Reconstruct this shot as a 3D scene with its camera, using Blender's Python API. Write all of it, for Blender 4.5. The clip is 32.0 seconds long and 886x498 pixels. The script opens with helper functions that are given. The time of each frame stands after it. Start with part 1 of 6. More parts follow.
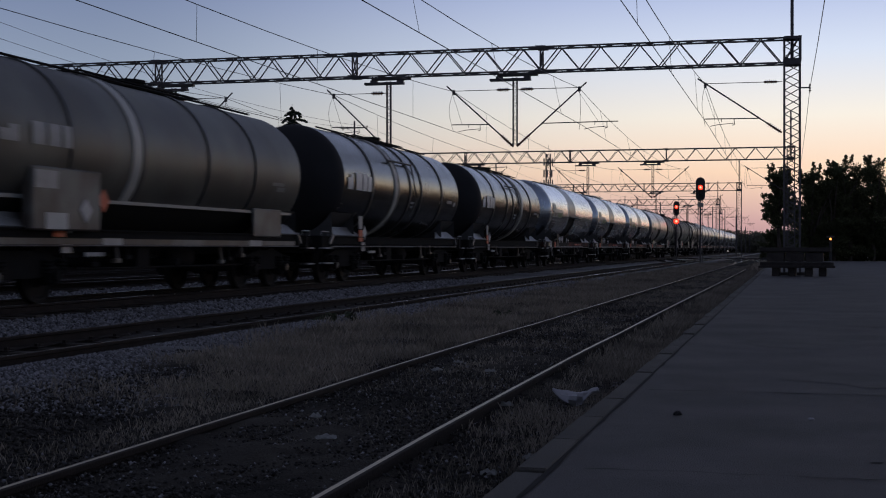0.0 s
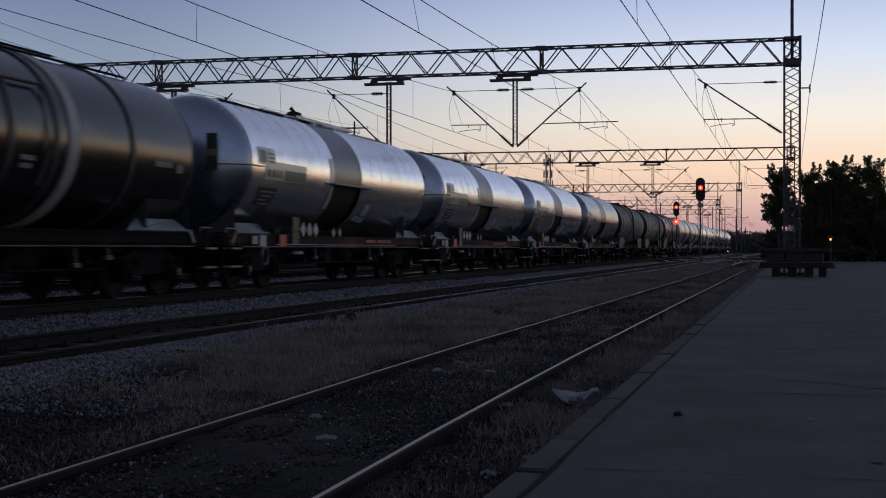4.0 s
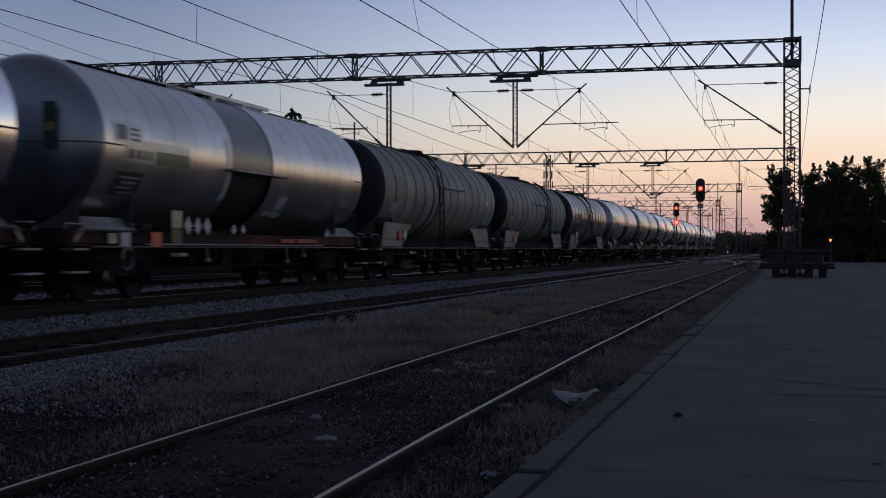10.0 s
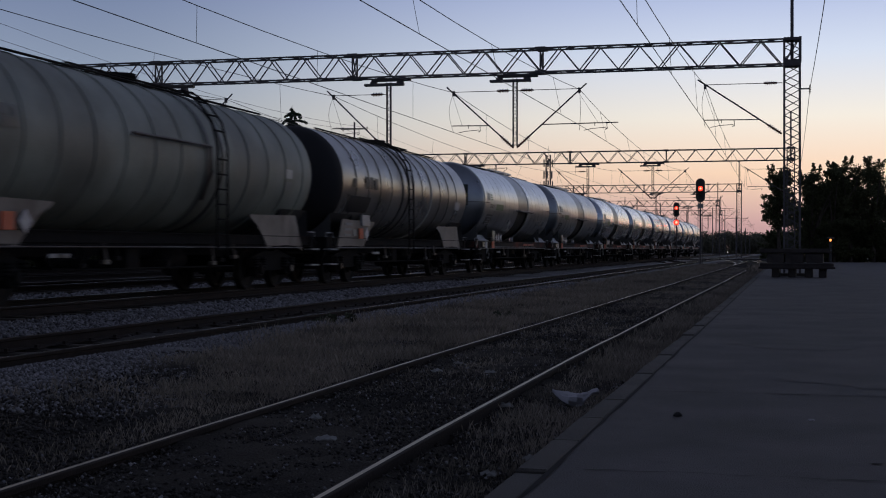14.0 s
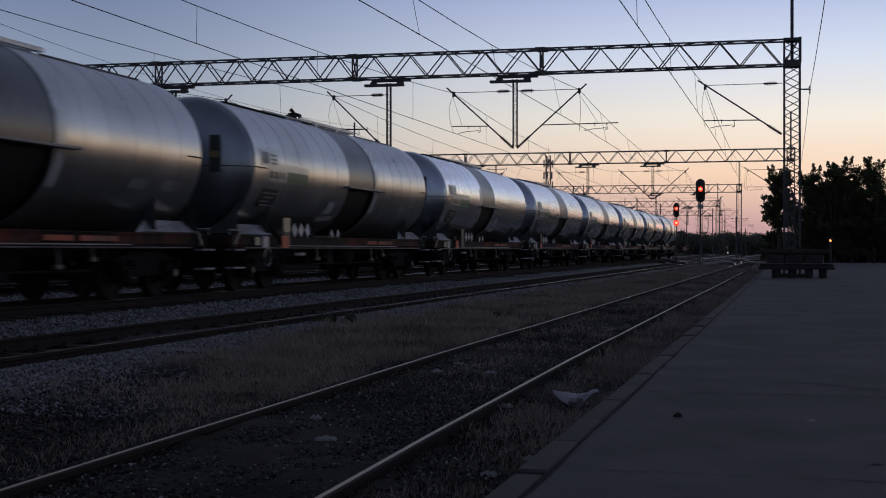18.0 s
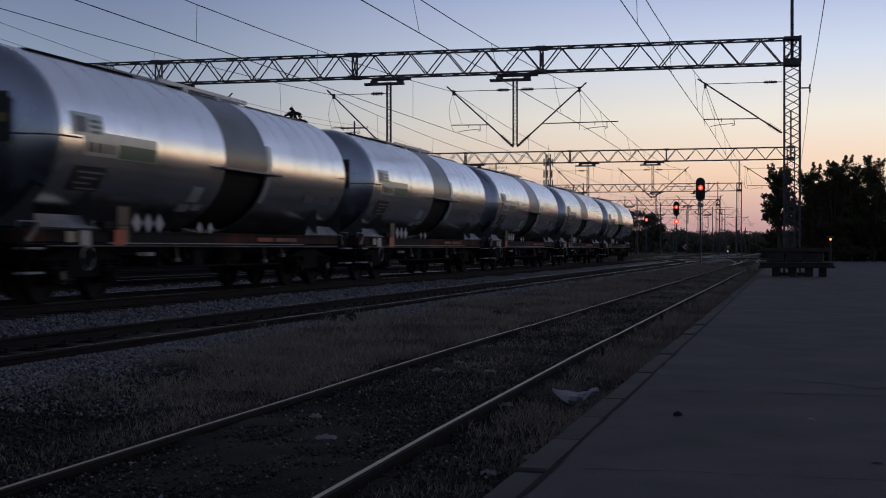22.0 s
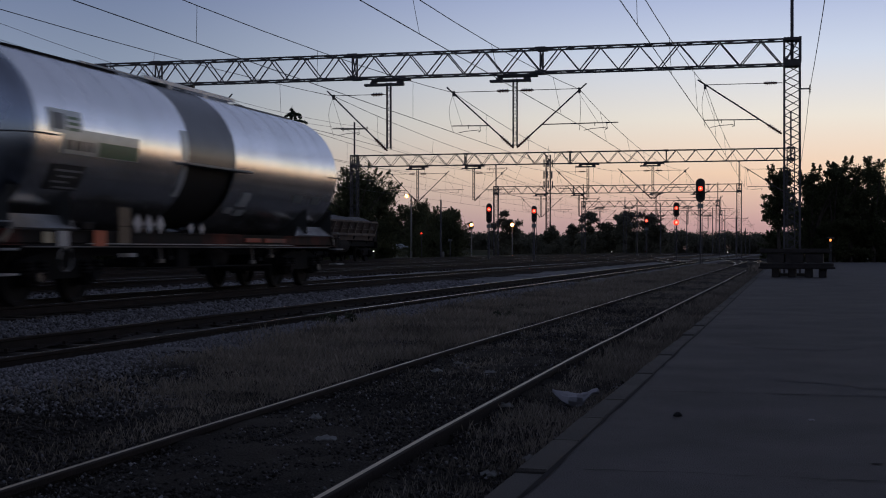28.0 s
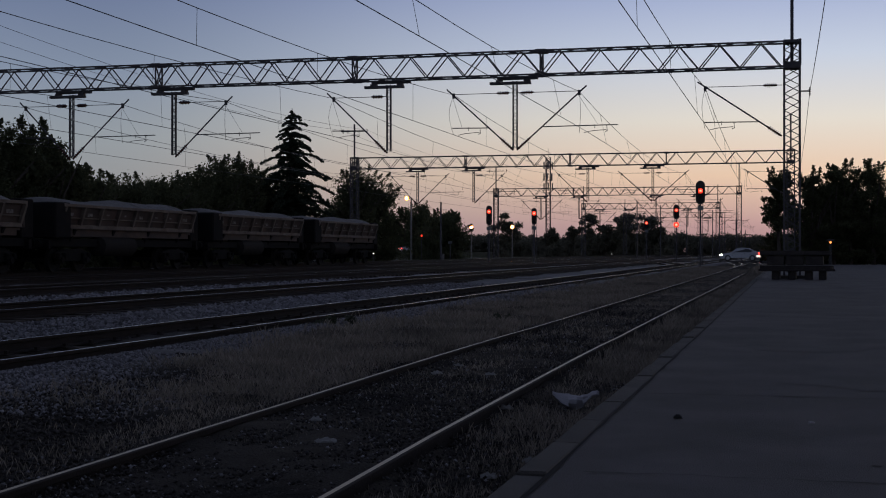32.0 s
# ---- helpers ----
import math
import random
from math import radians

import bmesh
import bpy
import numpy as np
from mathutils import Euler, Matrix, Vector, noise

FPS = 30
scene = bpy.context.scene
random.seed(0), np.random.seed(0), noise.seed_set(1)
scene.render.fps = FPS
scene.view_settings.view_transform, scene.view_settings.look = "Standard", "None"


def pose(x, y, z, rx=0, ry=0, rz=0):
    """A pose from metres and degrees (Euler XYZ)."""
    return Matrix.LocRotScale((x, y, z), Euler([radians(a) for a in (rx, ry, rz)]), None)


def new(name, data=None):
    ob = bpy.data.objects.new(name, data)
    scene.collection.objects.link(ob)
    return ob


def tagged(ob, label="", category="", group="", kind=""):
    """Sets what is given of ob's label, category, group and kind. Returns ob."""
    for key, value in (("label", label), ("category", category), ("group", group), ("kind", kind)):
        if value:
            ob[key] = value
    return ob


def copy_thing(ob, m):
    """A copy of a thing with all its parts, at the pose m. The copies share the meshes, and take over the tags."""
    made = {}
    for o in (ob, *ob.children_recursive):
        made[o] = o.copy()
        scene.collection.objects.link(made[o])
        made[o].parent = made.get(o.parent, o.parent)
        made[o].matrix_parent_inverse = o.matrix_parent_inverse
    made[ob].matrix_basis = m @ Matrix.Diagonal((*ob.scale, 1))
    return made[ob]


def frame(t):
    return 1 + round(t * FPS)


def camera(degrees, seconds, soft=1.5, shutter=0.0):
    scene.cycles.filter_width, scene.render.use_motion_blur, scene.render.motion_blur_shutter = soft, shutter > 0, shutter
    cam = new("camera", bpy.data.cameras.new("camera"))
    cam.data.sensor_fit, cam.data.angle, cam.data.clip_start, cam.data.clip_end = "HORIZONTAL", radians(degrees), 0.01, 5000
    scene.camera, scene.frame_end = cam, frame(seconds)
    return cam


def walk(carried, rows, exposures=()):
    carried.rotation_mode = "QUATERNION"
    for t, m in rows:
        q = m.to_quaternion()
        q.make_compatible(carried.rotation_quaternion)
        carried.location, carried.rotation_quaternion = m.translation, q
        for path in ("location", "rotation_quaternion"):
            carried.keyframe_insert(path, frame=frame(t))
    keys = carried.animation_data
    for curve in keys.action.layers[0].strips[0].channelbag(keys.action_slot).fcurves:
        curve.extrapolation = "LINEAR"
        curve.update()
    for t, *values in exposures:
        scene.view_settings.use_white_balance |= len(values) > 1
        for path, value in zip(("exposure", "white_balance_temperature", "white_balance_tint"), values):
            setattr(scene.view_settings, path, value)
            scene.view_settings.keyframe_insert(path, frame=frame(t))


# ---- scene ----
cam = camera(36.19, 32.0, soft=1.05, shutter=0.6)

# The camera stands on the platform; its tripod head only creeps by a few hundredths of a degree.
EYE = (0.0, 0.0, 1.0)
YAW = 14.283
CREEP = ((0, 0.0), (1, 0.5), (3.5, 0.6), (6, 1.2), (7, 2.0), (10, 2.0), (11.5, 1.1), (12.5, 2.4), (14, 2.0),
         (17, 2.1), (17.8, 3.0), (18.6, 2.0), (20, 1.5), (21, 0.5), (22, 0.5), (23, 1.2), (24, 0.5), (25.5, 0.8),
         (28, 2.0), (29, 2.5), (29.5, 3.0), (30, 4.0), (30.5, 4.6), (31, 5.9), (32, 6.0))
# the clip's own exposure sinks a little towards the end
LIGHTING = ((0, 0.23), (5, 0.2), (17, 0.17), (24, 0.12), (28, 0.06), (30, -0.03), (32, -0.07))
walk(cam, [(t, pose(*EYE, 90 - 0.036 + d * 0.02387, 0, YAW)) for t, d in CREEP], LIGHTING)


# ---- sky ----
def lin(r, g, b):
    return tuple(((c / 255) / 12.92 if c / 255 <= 0.04045 else ((c / 255 + 0.055) / 1.055) ** 2.4) for c in (r, g, b))


def make_world():
    world = bpy.data.worlds.new("dusk_sky")
    scene.world = world
    world.use_nodes = True
    nt = world.node_tree
    nt.nodes.clear()
    nd, ln = nt.nodes.new, nt.links.new
    co = nd("ShaderNodeTexCoord")
    sep = nd("ShaderNodeSeparateXYZ")
    ln(co.outputs["Generated"], sep.inputs[0])

    def ramp(stops):
        r = nd("ShaderNodeValToRGB")
        el = r.color_ramp.elements
        while len(el) < len(stops):
            el.new(0.5)
        for e, (p, c) in zip(el, stops):
            e.position, e.color = p, (*c, 1)
        ln(sep.outputs["Z"], r.inputs[0])
        return r
    west = ramp([(0.0, lin(164, 128, 134)), (0.02, lin(198, 159, 156)), (0.055, lin(240, 206, 178)), (0.095, lin(234, 226, 214)),
                 (0.14, lin(204, 213, 230)), (0.19, lin(164, 177, 214)), (0.4, lin(118, 127, 156)), (1.0, lin(70, 74, 92))])
    east = ramp([(0.0, lin(145, 135, 140)), (0.03, lin(151, 148, 147)), (0.08, lin(150, 157, 163)), (0.13, lin(132, 145, 166)),
                 (0.19, lin(108, 122, 155)), (0.4, lin(105, 113, 140)), (1.0, lin(70, 74, 92))])
    flat = nd("ShaderNodeVectorMath")
    flat.operation = "MULTIPLY"
    flat.inputs[1].default_value = (1, 1, 0)
    ln(co.outputs["Generated"], flat.inputs[0])
    nrm = nd("ShaderNodeVectorMath")
    nrm.operation = "NORMALIZE"
    ln(flat.outputs[0], nrm.inputs[0])
    dot = nd("ShaderNodeVectorMath")
    dot.operation = "DOT_PRODUCT"
    az = radians(16)
    dot.inputs[1].default_value = (math.sin(az), math.cos(az), 0)
    ln(nrm.outputs[0], dot.inputs[0])
    mr = nd("ShaderNodeMapRange")
    mr.interpolation_type = "SMOOTHSTEP"
    mr.inputs["From Min"].default_value, mr.inputs["From Max"].default_value = 0.70, 0.99
    ln(dot.outputs["Value"], mr.inputs["Value"])
    mix = nd("ShaderNodeMix")
    mix.data_type = "RGBA"
    ln(mr.outputs[0], mix.inputs["Factor"])
    ln(east.outputs[0], mix.inputs["A"])
    ln(west.outputs[0], mix.inputs["B"])
    # the afterglow where the sun went down, to the right of the view
    glow_ramp = ramp([(0.0, lin(196, 145, 125)), (0.02, lin(236, 186, 150)), (0.05, lin(255, 226, 190)), (0.09, lin(232, 220, 200)),
                      (0.14, lin(182, 189, 203)), (0.19, lin(144, 156, 188)), (0.4, lin(104, 112, 138)), (1.0, lin(62, 66, 82))])
    dot2 = nd("ShaderNodeVectorMath")
    dot2.operation = "DOT_PRODUCT"
    dot2.inputs[1].default_value = (math.sin(radians(34)), math.cos(radians(34)), 0)
    ln(nrm.outputs[0], dot2.inputs[0])
    near_sun = nd("ShaderNodeMapRange")
    near_sun.interpolation_type = "SMOOTHSTEP"
    near_sun.inputs["From Min"].default_value, near_sun.inputs["From Max"].default_value = 0.875, 0.985
    ln(dot2.outputs["Value"], near_sun.inputs["Value"])
    brighter = nd("ShaderNodeVectorMath")
    brighter.operation = "SCALE"
    brighter.inputs["Scale"].default_value = 1.3
    ln(glow_ramp.outputs[0], brighter.inputs[0])
    mix2 = nd("ShaderNodeMix")
    mix2.data_type = "RGBA"
    ln(near_sun.outputs[0], mix2.inputs["Factor"])
    ln(mix.outputs["Result"], mix2.inputs["A"])
    ln(brighter.outputs[0], mix2.inputs["B"])
    bg = nd("ShaderNodeBackground")
    bg.inputs["Strength"].default_value = 1.0
    ln(mix2.outputs["Result"], bg.inputs["Color"])
    out = nd("ShaderNodeOutputWorld")
    ln(bg.outputs[0], out.inputs["Surface"])


make_world()


# ---- materials ----
def mat(name, base, rough=0.7, metal=0.0, vary=0.25, scale=8.0, fine=90.0, bump=0.15, depth=0.01, second=None, cover=0.5,
        per_object=0.0, per_island=0.0, spec=0.5, rough_vary=0.1, through_leaf=0.0):
    """A surface with two scales of variation, patches of a second colour, and fine relief."""
    m = bpy.data.materials.new(name)
    m.use_nodes = True
    nt = m.node_tree
    nd, ln = nt.nodes.new, nt.links.new
    p = nt.nodes["Principled BSDF"]
    p.inputs["Metallic"].default_value = metal
    p.inputs["Specular IOR Level"].default_value = spec
    co = nd("ShaderNodeTexCoord")

    def noise_node(s, detail=4.0):
        n = nd("ShaderNodeTexNoise")
        n.inputs["Scale"].default_value, n.inputs["Detail"].default_value = s, detail
        ln(co.outputs["Object"], n.inputs["Vector"])
        return n
    big, small = noise_node(scale), noise_node(fine, 2.0)
    add = nd("ShaderNodeMath")
    add.operation = "MULTIPLY_ADD"
    ln(small.outputs[0], add.inputs[0])
    add.inputs[1].default_value = 0.5
    ln(big.outputs[0], add.inputs[2])
    mr = nd("ShaderNodeMapRange")
    mr.inputs["From Min"].default_value, mr.inputs["From Max"].default_value = 0.45, 1.05
    mr.inputs["To Min"].default_value, mr.inputs["To Max"].default_value = 1 - vary, 1 + vary
    ln(add.outputs[0], mr.inputs["Value"])
    scale_out = mr.outputs[0]
    if per_object or per_island:
        if per_island:
            g = nd("ShaderNodeNewGeometry")
            rnd, amt = g.outputs["Random Per Island"], per_island
        else:
            g = nd("ShaderNodeObjectInfo")
            rnd, amt = g.outputs["Random"], per_object
        m2 = nd("ShaderNodeMapRange")
        m2.inputs["To Min"].default_value, m2.inputs["To Max"].default_value = 1 - amt, 1 + amt
        ln(rnd, m2.inputs["Value"])
        mul = nd("ShaderNodeMath")
        mul.operation = "MULTIPLY"
        ln(scale_out, mul.inputs[0])
        ln(m2.outputs[0], mul.inputs[1])
        scale_out = mul.outputs[0]
    if second:
        mx = nd("ShaderNodeMix")
        mx.data_type = "RGBA"
        mx.inputs["A"].default_value, mx.inputs["B"].default_value = (*base, 1), (*second, 1)
        edge = nd("ShaderNodeMapRange")
        edge.inputs["From Min"].default_value, edge.inputs["From Max"].default_value = 1 - cover - 0.06, 1 - cover + 0.10
        stain = noise_node(scale * 0.37, 6.0)
        ln(stain.outputs[0], edge.inputs["Value"])
        ln(edge.outputs[0], mx.inputs["Factor"])
        col = mx.outputs["Result"]
    else:
        c = nd("ShaderNodeRGB")
        c.outputs[0].default_value = (*base, 1)
        col = c.outputs[0]
    vm = nd("ShaderNodeVectorMath")
    vm.operation = "SCALE"
    ln(col, vm.inputs[0])
    ln(scale_out, vm.inputs["Scale"])
    ln(vm.outputs[0], p.inputs["Base Color"])
    rr = nd("ShaderNodeMapRange")
    rr.inputs["To Min"].default_value, rr.inputs["To Max"].default_value = max(0.02, rough - rough_vary), min(1, rough + rough_vary)
    ln(big.outputs[0], rr.inputs["Value"])
    ln(rr.outputs[0], p.inputs["Roughness"])
    if bump:
        b = nd("ShaderNodeBump")
        b.inputs["Strength"].default_value, b.inputs["Distance"].default_value = bump, depth
        ln(small.outputs[0], b.inputs["Height"])
        ln(b.outputs[0], p.inputs["Normal"])
    if through_leaf:
        tr = nd("ShaderNodeBsdfTranslucent")
        ln(vm.outputs[0], tr.inputs["Color"])
        both = nd("ShaderNodeMixShader")
        both.inputs[0].default_value = through_leaf
        ln(p.outputs[0], both.inputs[1])
        ln(tr.outputs[0], both.inputs[2])
        ln(both.outputs[0], nt.nodes["Material Output"].inputs["Surface"])
    return m


def glow(name, color, strength):
    m = bpy.data.materials.new(name)
    m.use_nodes = True
    p = m.node_tree.nodes["Principled BSDF"]
    p.inputs["Base Color"].default_value = (*color, 1)
    p.inputs["Emission Color"].default_value = (*color, 1)
    p.inputs["Emission Strength"].default_value = strength
    return m


M = {}
M["dirt"] = mat("cinder_soil", (0.046, 0.041, 0.035), 0.95, scale=1.7, fine=60, bump=0.9, depth=0.03, vary=0.6, second=(0.020, 0.018, 0.016), spec=0.06)
M["ballast"] = mat("ballast_stone", (0.115, 0.113, 0.115), 0.8, scale=1.1, fine=26, bump=0.8, depth=0.03, vary=0.45, second=(0.065, 0.06, 0.058), cover=0.45, spec=0.25)
M["stone"] = mat("crushed_limestone", (0.138, 0.134, 0.14), 0.9, scale=3, fine=60, vary=0.3, per_island=0.65, bump=0.3, spec=0.25)
M["cinder"] = mat("loose_cinder", (0.038, 0.034, 0.032), 0.9, scale=3, fine=60, vary=0.3, per_island=0.75, bump=0.3, spec=0.2)
M["dry_grass"] = mat("dry_grass", (0.225, 0.196, 0.162), 0.8, scale=2, fine=20, vary=0.3, per_island=0.35, bump=0, second=(0.115, 0.102, 0.085), cover=0.45, spec=0.2, through_leaf=0.55)
M["asphalt"] = mat("worn_asphalt", (0.044, 0.0405, 0.042), 0.88, scale=1.1, fine=110, vary=0.8, bump=0.9, depth=0.006, second=(0.031, 0.029, 0.030), cover=0.45)
M["kerb"] = mat("kerb_concrete", (0.046, 0.042, 0.037), 0.92, scale=4, fine=90, vary=0.5, bump=0.7, per_object=0.15, second=(0.034, 0.031, 0.027), cover=0.5)
M["rail_top"] = mat("polished_railhead", (0.54, 0.50, 0.46), 0.24, 1.0, scale=3, fine=30, vary=0.15, bump=0.04)
M["rail_dull"] = mat("dull_railhead", (0.36, 0.29, 0.19), 0.45, 0.5, scale=4, fine=60, vary=0.35, bump=0.1, spec=0.4)
M["rust"] = mat("rail_rust", (0.022, 0.017, 0.015), 0.92, spec=0.15, scale=5, fine=70, vary=0.4, bump=0.4)
M["sleeper"] = mat("tarred_sleeper", (0.04, 0.034, 0.029), 0.9, spec=0.15, scale=3, fine=50, vary=0.4, bump=0.6, depth=0.01, per_object=0.25)
M["steel"] = mat("weathered_gantry_steel", (0.07, 0.065, 0.07), 0.7, 0.2, scale=3, fine=60, vary=0.35, bump=0.2, second=(0.06, 0.04, 0.035), cover=0.35)
M["wire"] = mat("copper_wire_dark", (0.05, 0.05, 0.05), 0.6, 0.4, bump=0)
M["insul"] = mat("brown_porcelain", (0.06, 0.025, 0.018), 0.25, vary=0.15)
M["black"] = mat("black_signal_paint", (0.012, 0.012, 0.013), 0.55, vary=0.3, scale=6)
M["pole"] = mat("pole_concrete", (0.2, 0.19, 0.175), 0.85, scale=3, fine=60, vary=0.25)
M["timber"] = mat("weathered_timber", (0.036, 0.031, 0.029), 0.85, scale=5, fine=50, vary=0.4, bump=0.5, per_object=0.25, spec=0.2)
M["leaf"] = mat("broadleaf", (0.085, 0.092, 0.05), 0.75, vary=0.3, scale=0.6, fine=6, bump=0, per_island=0.25, spec=0.12, through_leaf=0.5)
M["needle"] = mat("spruce_needles", (0.03, 0.042, 0.026), 0.75, vary=0.3, scale=0.8, fine=6, bump=0, per_island=0.25, spec=0.15, through_leaf=0.1)
M["bark"] = mat("bark", (0.07, 0.055, 0.045), 0.9, scale=6, fine=30, vary=0.4, bump=0.7, depth=0.03)
# foliage base lifted above the near leaves: haze painted into the colour
M["wood_far"] = mat("haze_lifted_wood", (0.14, 0.135, 0.10), 0.9, vary=0.35, scale=0.2, fine=2, bump=0, per_island=0.25, spec=0.1, through_leaf=0.45)
M["red_glow"] = glow("red_signal_lens", (1.0, 0.045, 0.02), 1.6)
M["red_core"] = glow("red_signal_bulb", (1.0, 0.28, 0.18), 2.2)
M["sodium"] = glow("sodium_lamp", (1.0, 0.27, 0.05), 5.0)
M["pale_rail"] = mat("chipped_pale_rail", (0.17, 0.17, 0.16), 0.5, scale=6, vary=0.4, second=(0.05, 0.035, 0.03), cover=0.45)
M["walk_edge"] = mat("galvanised_edge", (0.55, 0.56, 0.56), 0.45, 0.3, scale=3, vary=0.25)
# near-black for undersides and recesses: their shade is put into the colour
M["void"] = mat("shade_black", (0.012, 0.012, 0.012), 0.7, spec=0.2, scale=3, vary=0.4)
M["cream"] = mat("cream_board", (0.36, 0.31, 0.20), 0.5, scale=6, vary=0.25, bump=0)
M["blue_sign"] = mat("blue_sign", (0.02, 0.026, 0.06), 0.5, bump=0)
M["yellow_sign"] = mat("yellow_sign", (0.17, 0.13, 0.04), 0.5, bump=0)
M["lamp_core"] = glow("sodium_lamp_core", (1.0, 0.62, 0.24), 25.0)
M["amber_small"] = glow("amber_window_light", (1.0, 0.32, 0.08), 1.8)
M["white_glow"] = glow("white_lamp", (1.0, 0.9, 0.75), 1.0)
M["head_glow"] = glow("headlight", (1.0, 0.93, 0.8), 14)
M["rear_white"] = glow("rear_glow_white", (1.0, 0.86, 0.7), 1.6)
M["tail_glow"] = glow("tail_light", (1.0, 0.06, 0.04), 3.0)
# train
M["silver"] = mat("stainless_cladding", (0.84, 0.84, 0.83), 0.25, 0.97, scale=0.9, fine=40, vary=0.08, bump=0.02, depth=0.003, rough_vary=0.045, second=(0.76, 0.77, 0.75), cover=0.4)
M["silver_dull"] = mat("weathered_cladding", (0.46, 0.46, 0.45), 0.30, 0.88, scale=0.8, fine=40, vary=0.16, bump=0.05, depth=0.004, rough_vary=0.08, second=(0.36, 0.36, 0.345), cover=0.4)
# dull end cap; the dim sky it mirrors is put into the darker base
M["cap_dull"] = mat("dull_shaded_end", (0.22, 0.24, 0.27), 0.32, 0.9, scale=1.2, fine=40, vary=0.2, bump=0.06)
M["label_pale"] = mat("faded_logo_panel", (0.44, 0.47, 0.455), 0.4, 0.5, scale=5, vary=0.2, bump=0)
# end cap painted darker and bluer than the flank, for its dimmer reflection
M["silver_cap"] = mat("shaded_end", (0.36, 0.40, 0.46), 0.27, 0.97, scale=1.2, fine=40, vary=0.15, bump=0.04, rough_vary=0.06)
M["band"] = mat("bare_tank_band", (0.085, 0.089, 0.088), 0.34, 0.4, scale=2, fine=40, vary=0.35, bump=0.1, second=(0.05, 0.05, 0.047), cover=0.4)
M["gloss_dark"] = mat("dark_grey_tank_paint", (0.066, 0.065, 0.060), 0.24, 0.85, scale=1.2, fine=50, vary=0.25, bump=0.03, second=(0.062, 0.06, 0.054), cover=0.42)
M["cap_dark"] = mat("matt_near_black", (0.012, 0.012, 0.014), 0.7, 0.0, spec=0.25, scale=1.5, fine=50, vary=0.4, bump=0.1)
M["matt_grey"] = mat("oil_stained_grey_paint", (0.20, 0.218, 0.19), 0.6, 0.0, scale=1.0, fine=40, vary=0.3, bump=0.08, second=(0.135, 0.142, 0.12), cover=0.48)
M["old_grey"] = mat("old_grey_tank_paint", (0.105, 0.105, 0.088), 0.5, 0.0, scale=0.9, fine=40, vary=0.35, bump=0.06, second=(0.052, 0.048, 0.04), cover=0.52)
M["gloss_grey"] = mat("satin_grey_paint", (0.19, 0.18, 0.165), 0.30, 0.35, scale=1.0, fine=40, vary=0.2, bump=0.04, second=(0.11, 0.10, 0.085), cover=0.4)
M["ring_dark"] = mat("tank_ring", (0.04, 0.04, 0.04), 0.5, 0.2)
M["white_band"] = mat("pale_stripe_paint", (0.34, 0.33, 0.30), 0.5, scale=3, vary=0.2)
M["label"] = mat("printed_label", (0.36, 0.37, 0.37), 0.5, scale=6, vary=0.15, bump=0)
M["skirt_rust"] = mat("stained_skirt_panel", (0.17, 0.15, 0.13), 0.65, scale=2, fine=50, vary=0.35, second=(0.06, 0.042, 0.032), cover=0.45)
M["saddle_dark"] = mat("grimy_saddle", (0.035, 0.035, 0.035), 0.6, scale=2, vary=0.35)
M["saddle_pale"] = mat("galvanised_cradle", (0.26, 0.265, 0.27), 0.45, 0.4, scale=2, vary=0.4, second=(0.13, 0.12, 0.11), cover=0.45)
M["step_white"] = mat("dirty_white_step_paint", (0.26, 0.26, 0.26), 0.6, scale=5, vary=0.4, second=(0.05, 0.045, 0.04), cover=0.5)
M["sign_dark"] = mat("dark_green_sign", (0.018, 0.024, 0.016), 0.6, bump=0)
M["red_mark"] = mat("red_glint_tint", (0.30, 0.045, 0.02), 0.6, scale=3, vary=0.4, second=(0.06, 0.03, 0.025), cover=0.4)
M["brown_board"] = mat("brown_board", (0.10, 0.065, 0.035), 0.6, scale=6, vary=0.3, bump=0)
M["label_mid"] = mat("worn_label", (0.24, 0.24, 0.245), 0.5, scale=6, vary=0.25, bump=0)
M["label_dim"] = mat("faded_label", (0.16, 0.17, 0.17), 0.5, scale=6, vary=0.2, bump=0)
M["letter_white"] = mat("white_tank_lettering", (0.55, 0.55, 0.54), 0.5, scale=6, vary=0.2, bump=0)
M["label_green"] = mat("green_label", (0.10, 0.17, 0.085), 0.45, vary=0.25, bump=0)
M["ink"] = mat("black_lettering", (0.02, 0.02, 0.02), 0.6, bump=0)
M["placard"] = mat("placard_white", (0.36, 0.36, 0.38), 0.5, bump=0, scale=9, vary=0.25)
M["orange_plate"] = mat("orange_plate", (0.46, 0.07, 0.02), 0.55, bump=0, scale=7, vary=0.3)
M["frame_red"] = mat("red_oxide_frame", (0.13, 0.026, 0.016), 0.8, spec=0.2, scale=1.6, fine=50, vary=0.5, second=(0.014, 0.011, 0.010), cover=0.56)
M["frame_dark"] = mat("grimy_underframe", (0.011, 0.0105, 0.0105), 0.9, 0.0, spec=0.1, scale=3, fine=50, vary=0.4, second=(0.017, 0.013, 0.012), cover=0.4)
M["skirt"] = mat("saddle_plate_grey", (0.12, 0.118, 0.11), 0.55, 0.1, scale=2, fine=50, vary=0.3, second=(0.05, 0.036, 0.028), cover=0.52)
M["wheel"] = mat("wheel_steel", (0.018, 0.016, 0.015), 0.85, 0.0, scale=4, vary=0.3, spec=0.12)
M["hopper"] = mat("rusty_brown_hopper", (0.066, 0.040, 0.030), 0.85, scale=2, fine=40, vary=0.35, second=(0.04, 0.026, 0.021), cover=0.5)
M["hopper_rim"] = mat("worn_hopper_rim", (0.125, 0.096, 0.076), 0.85, scale=3, fine=40, vary=0.35, second=(0.08, 0.055, 0.042), cover=0.45)
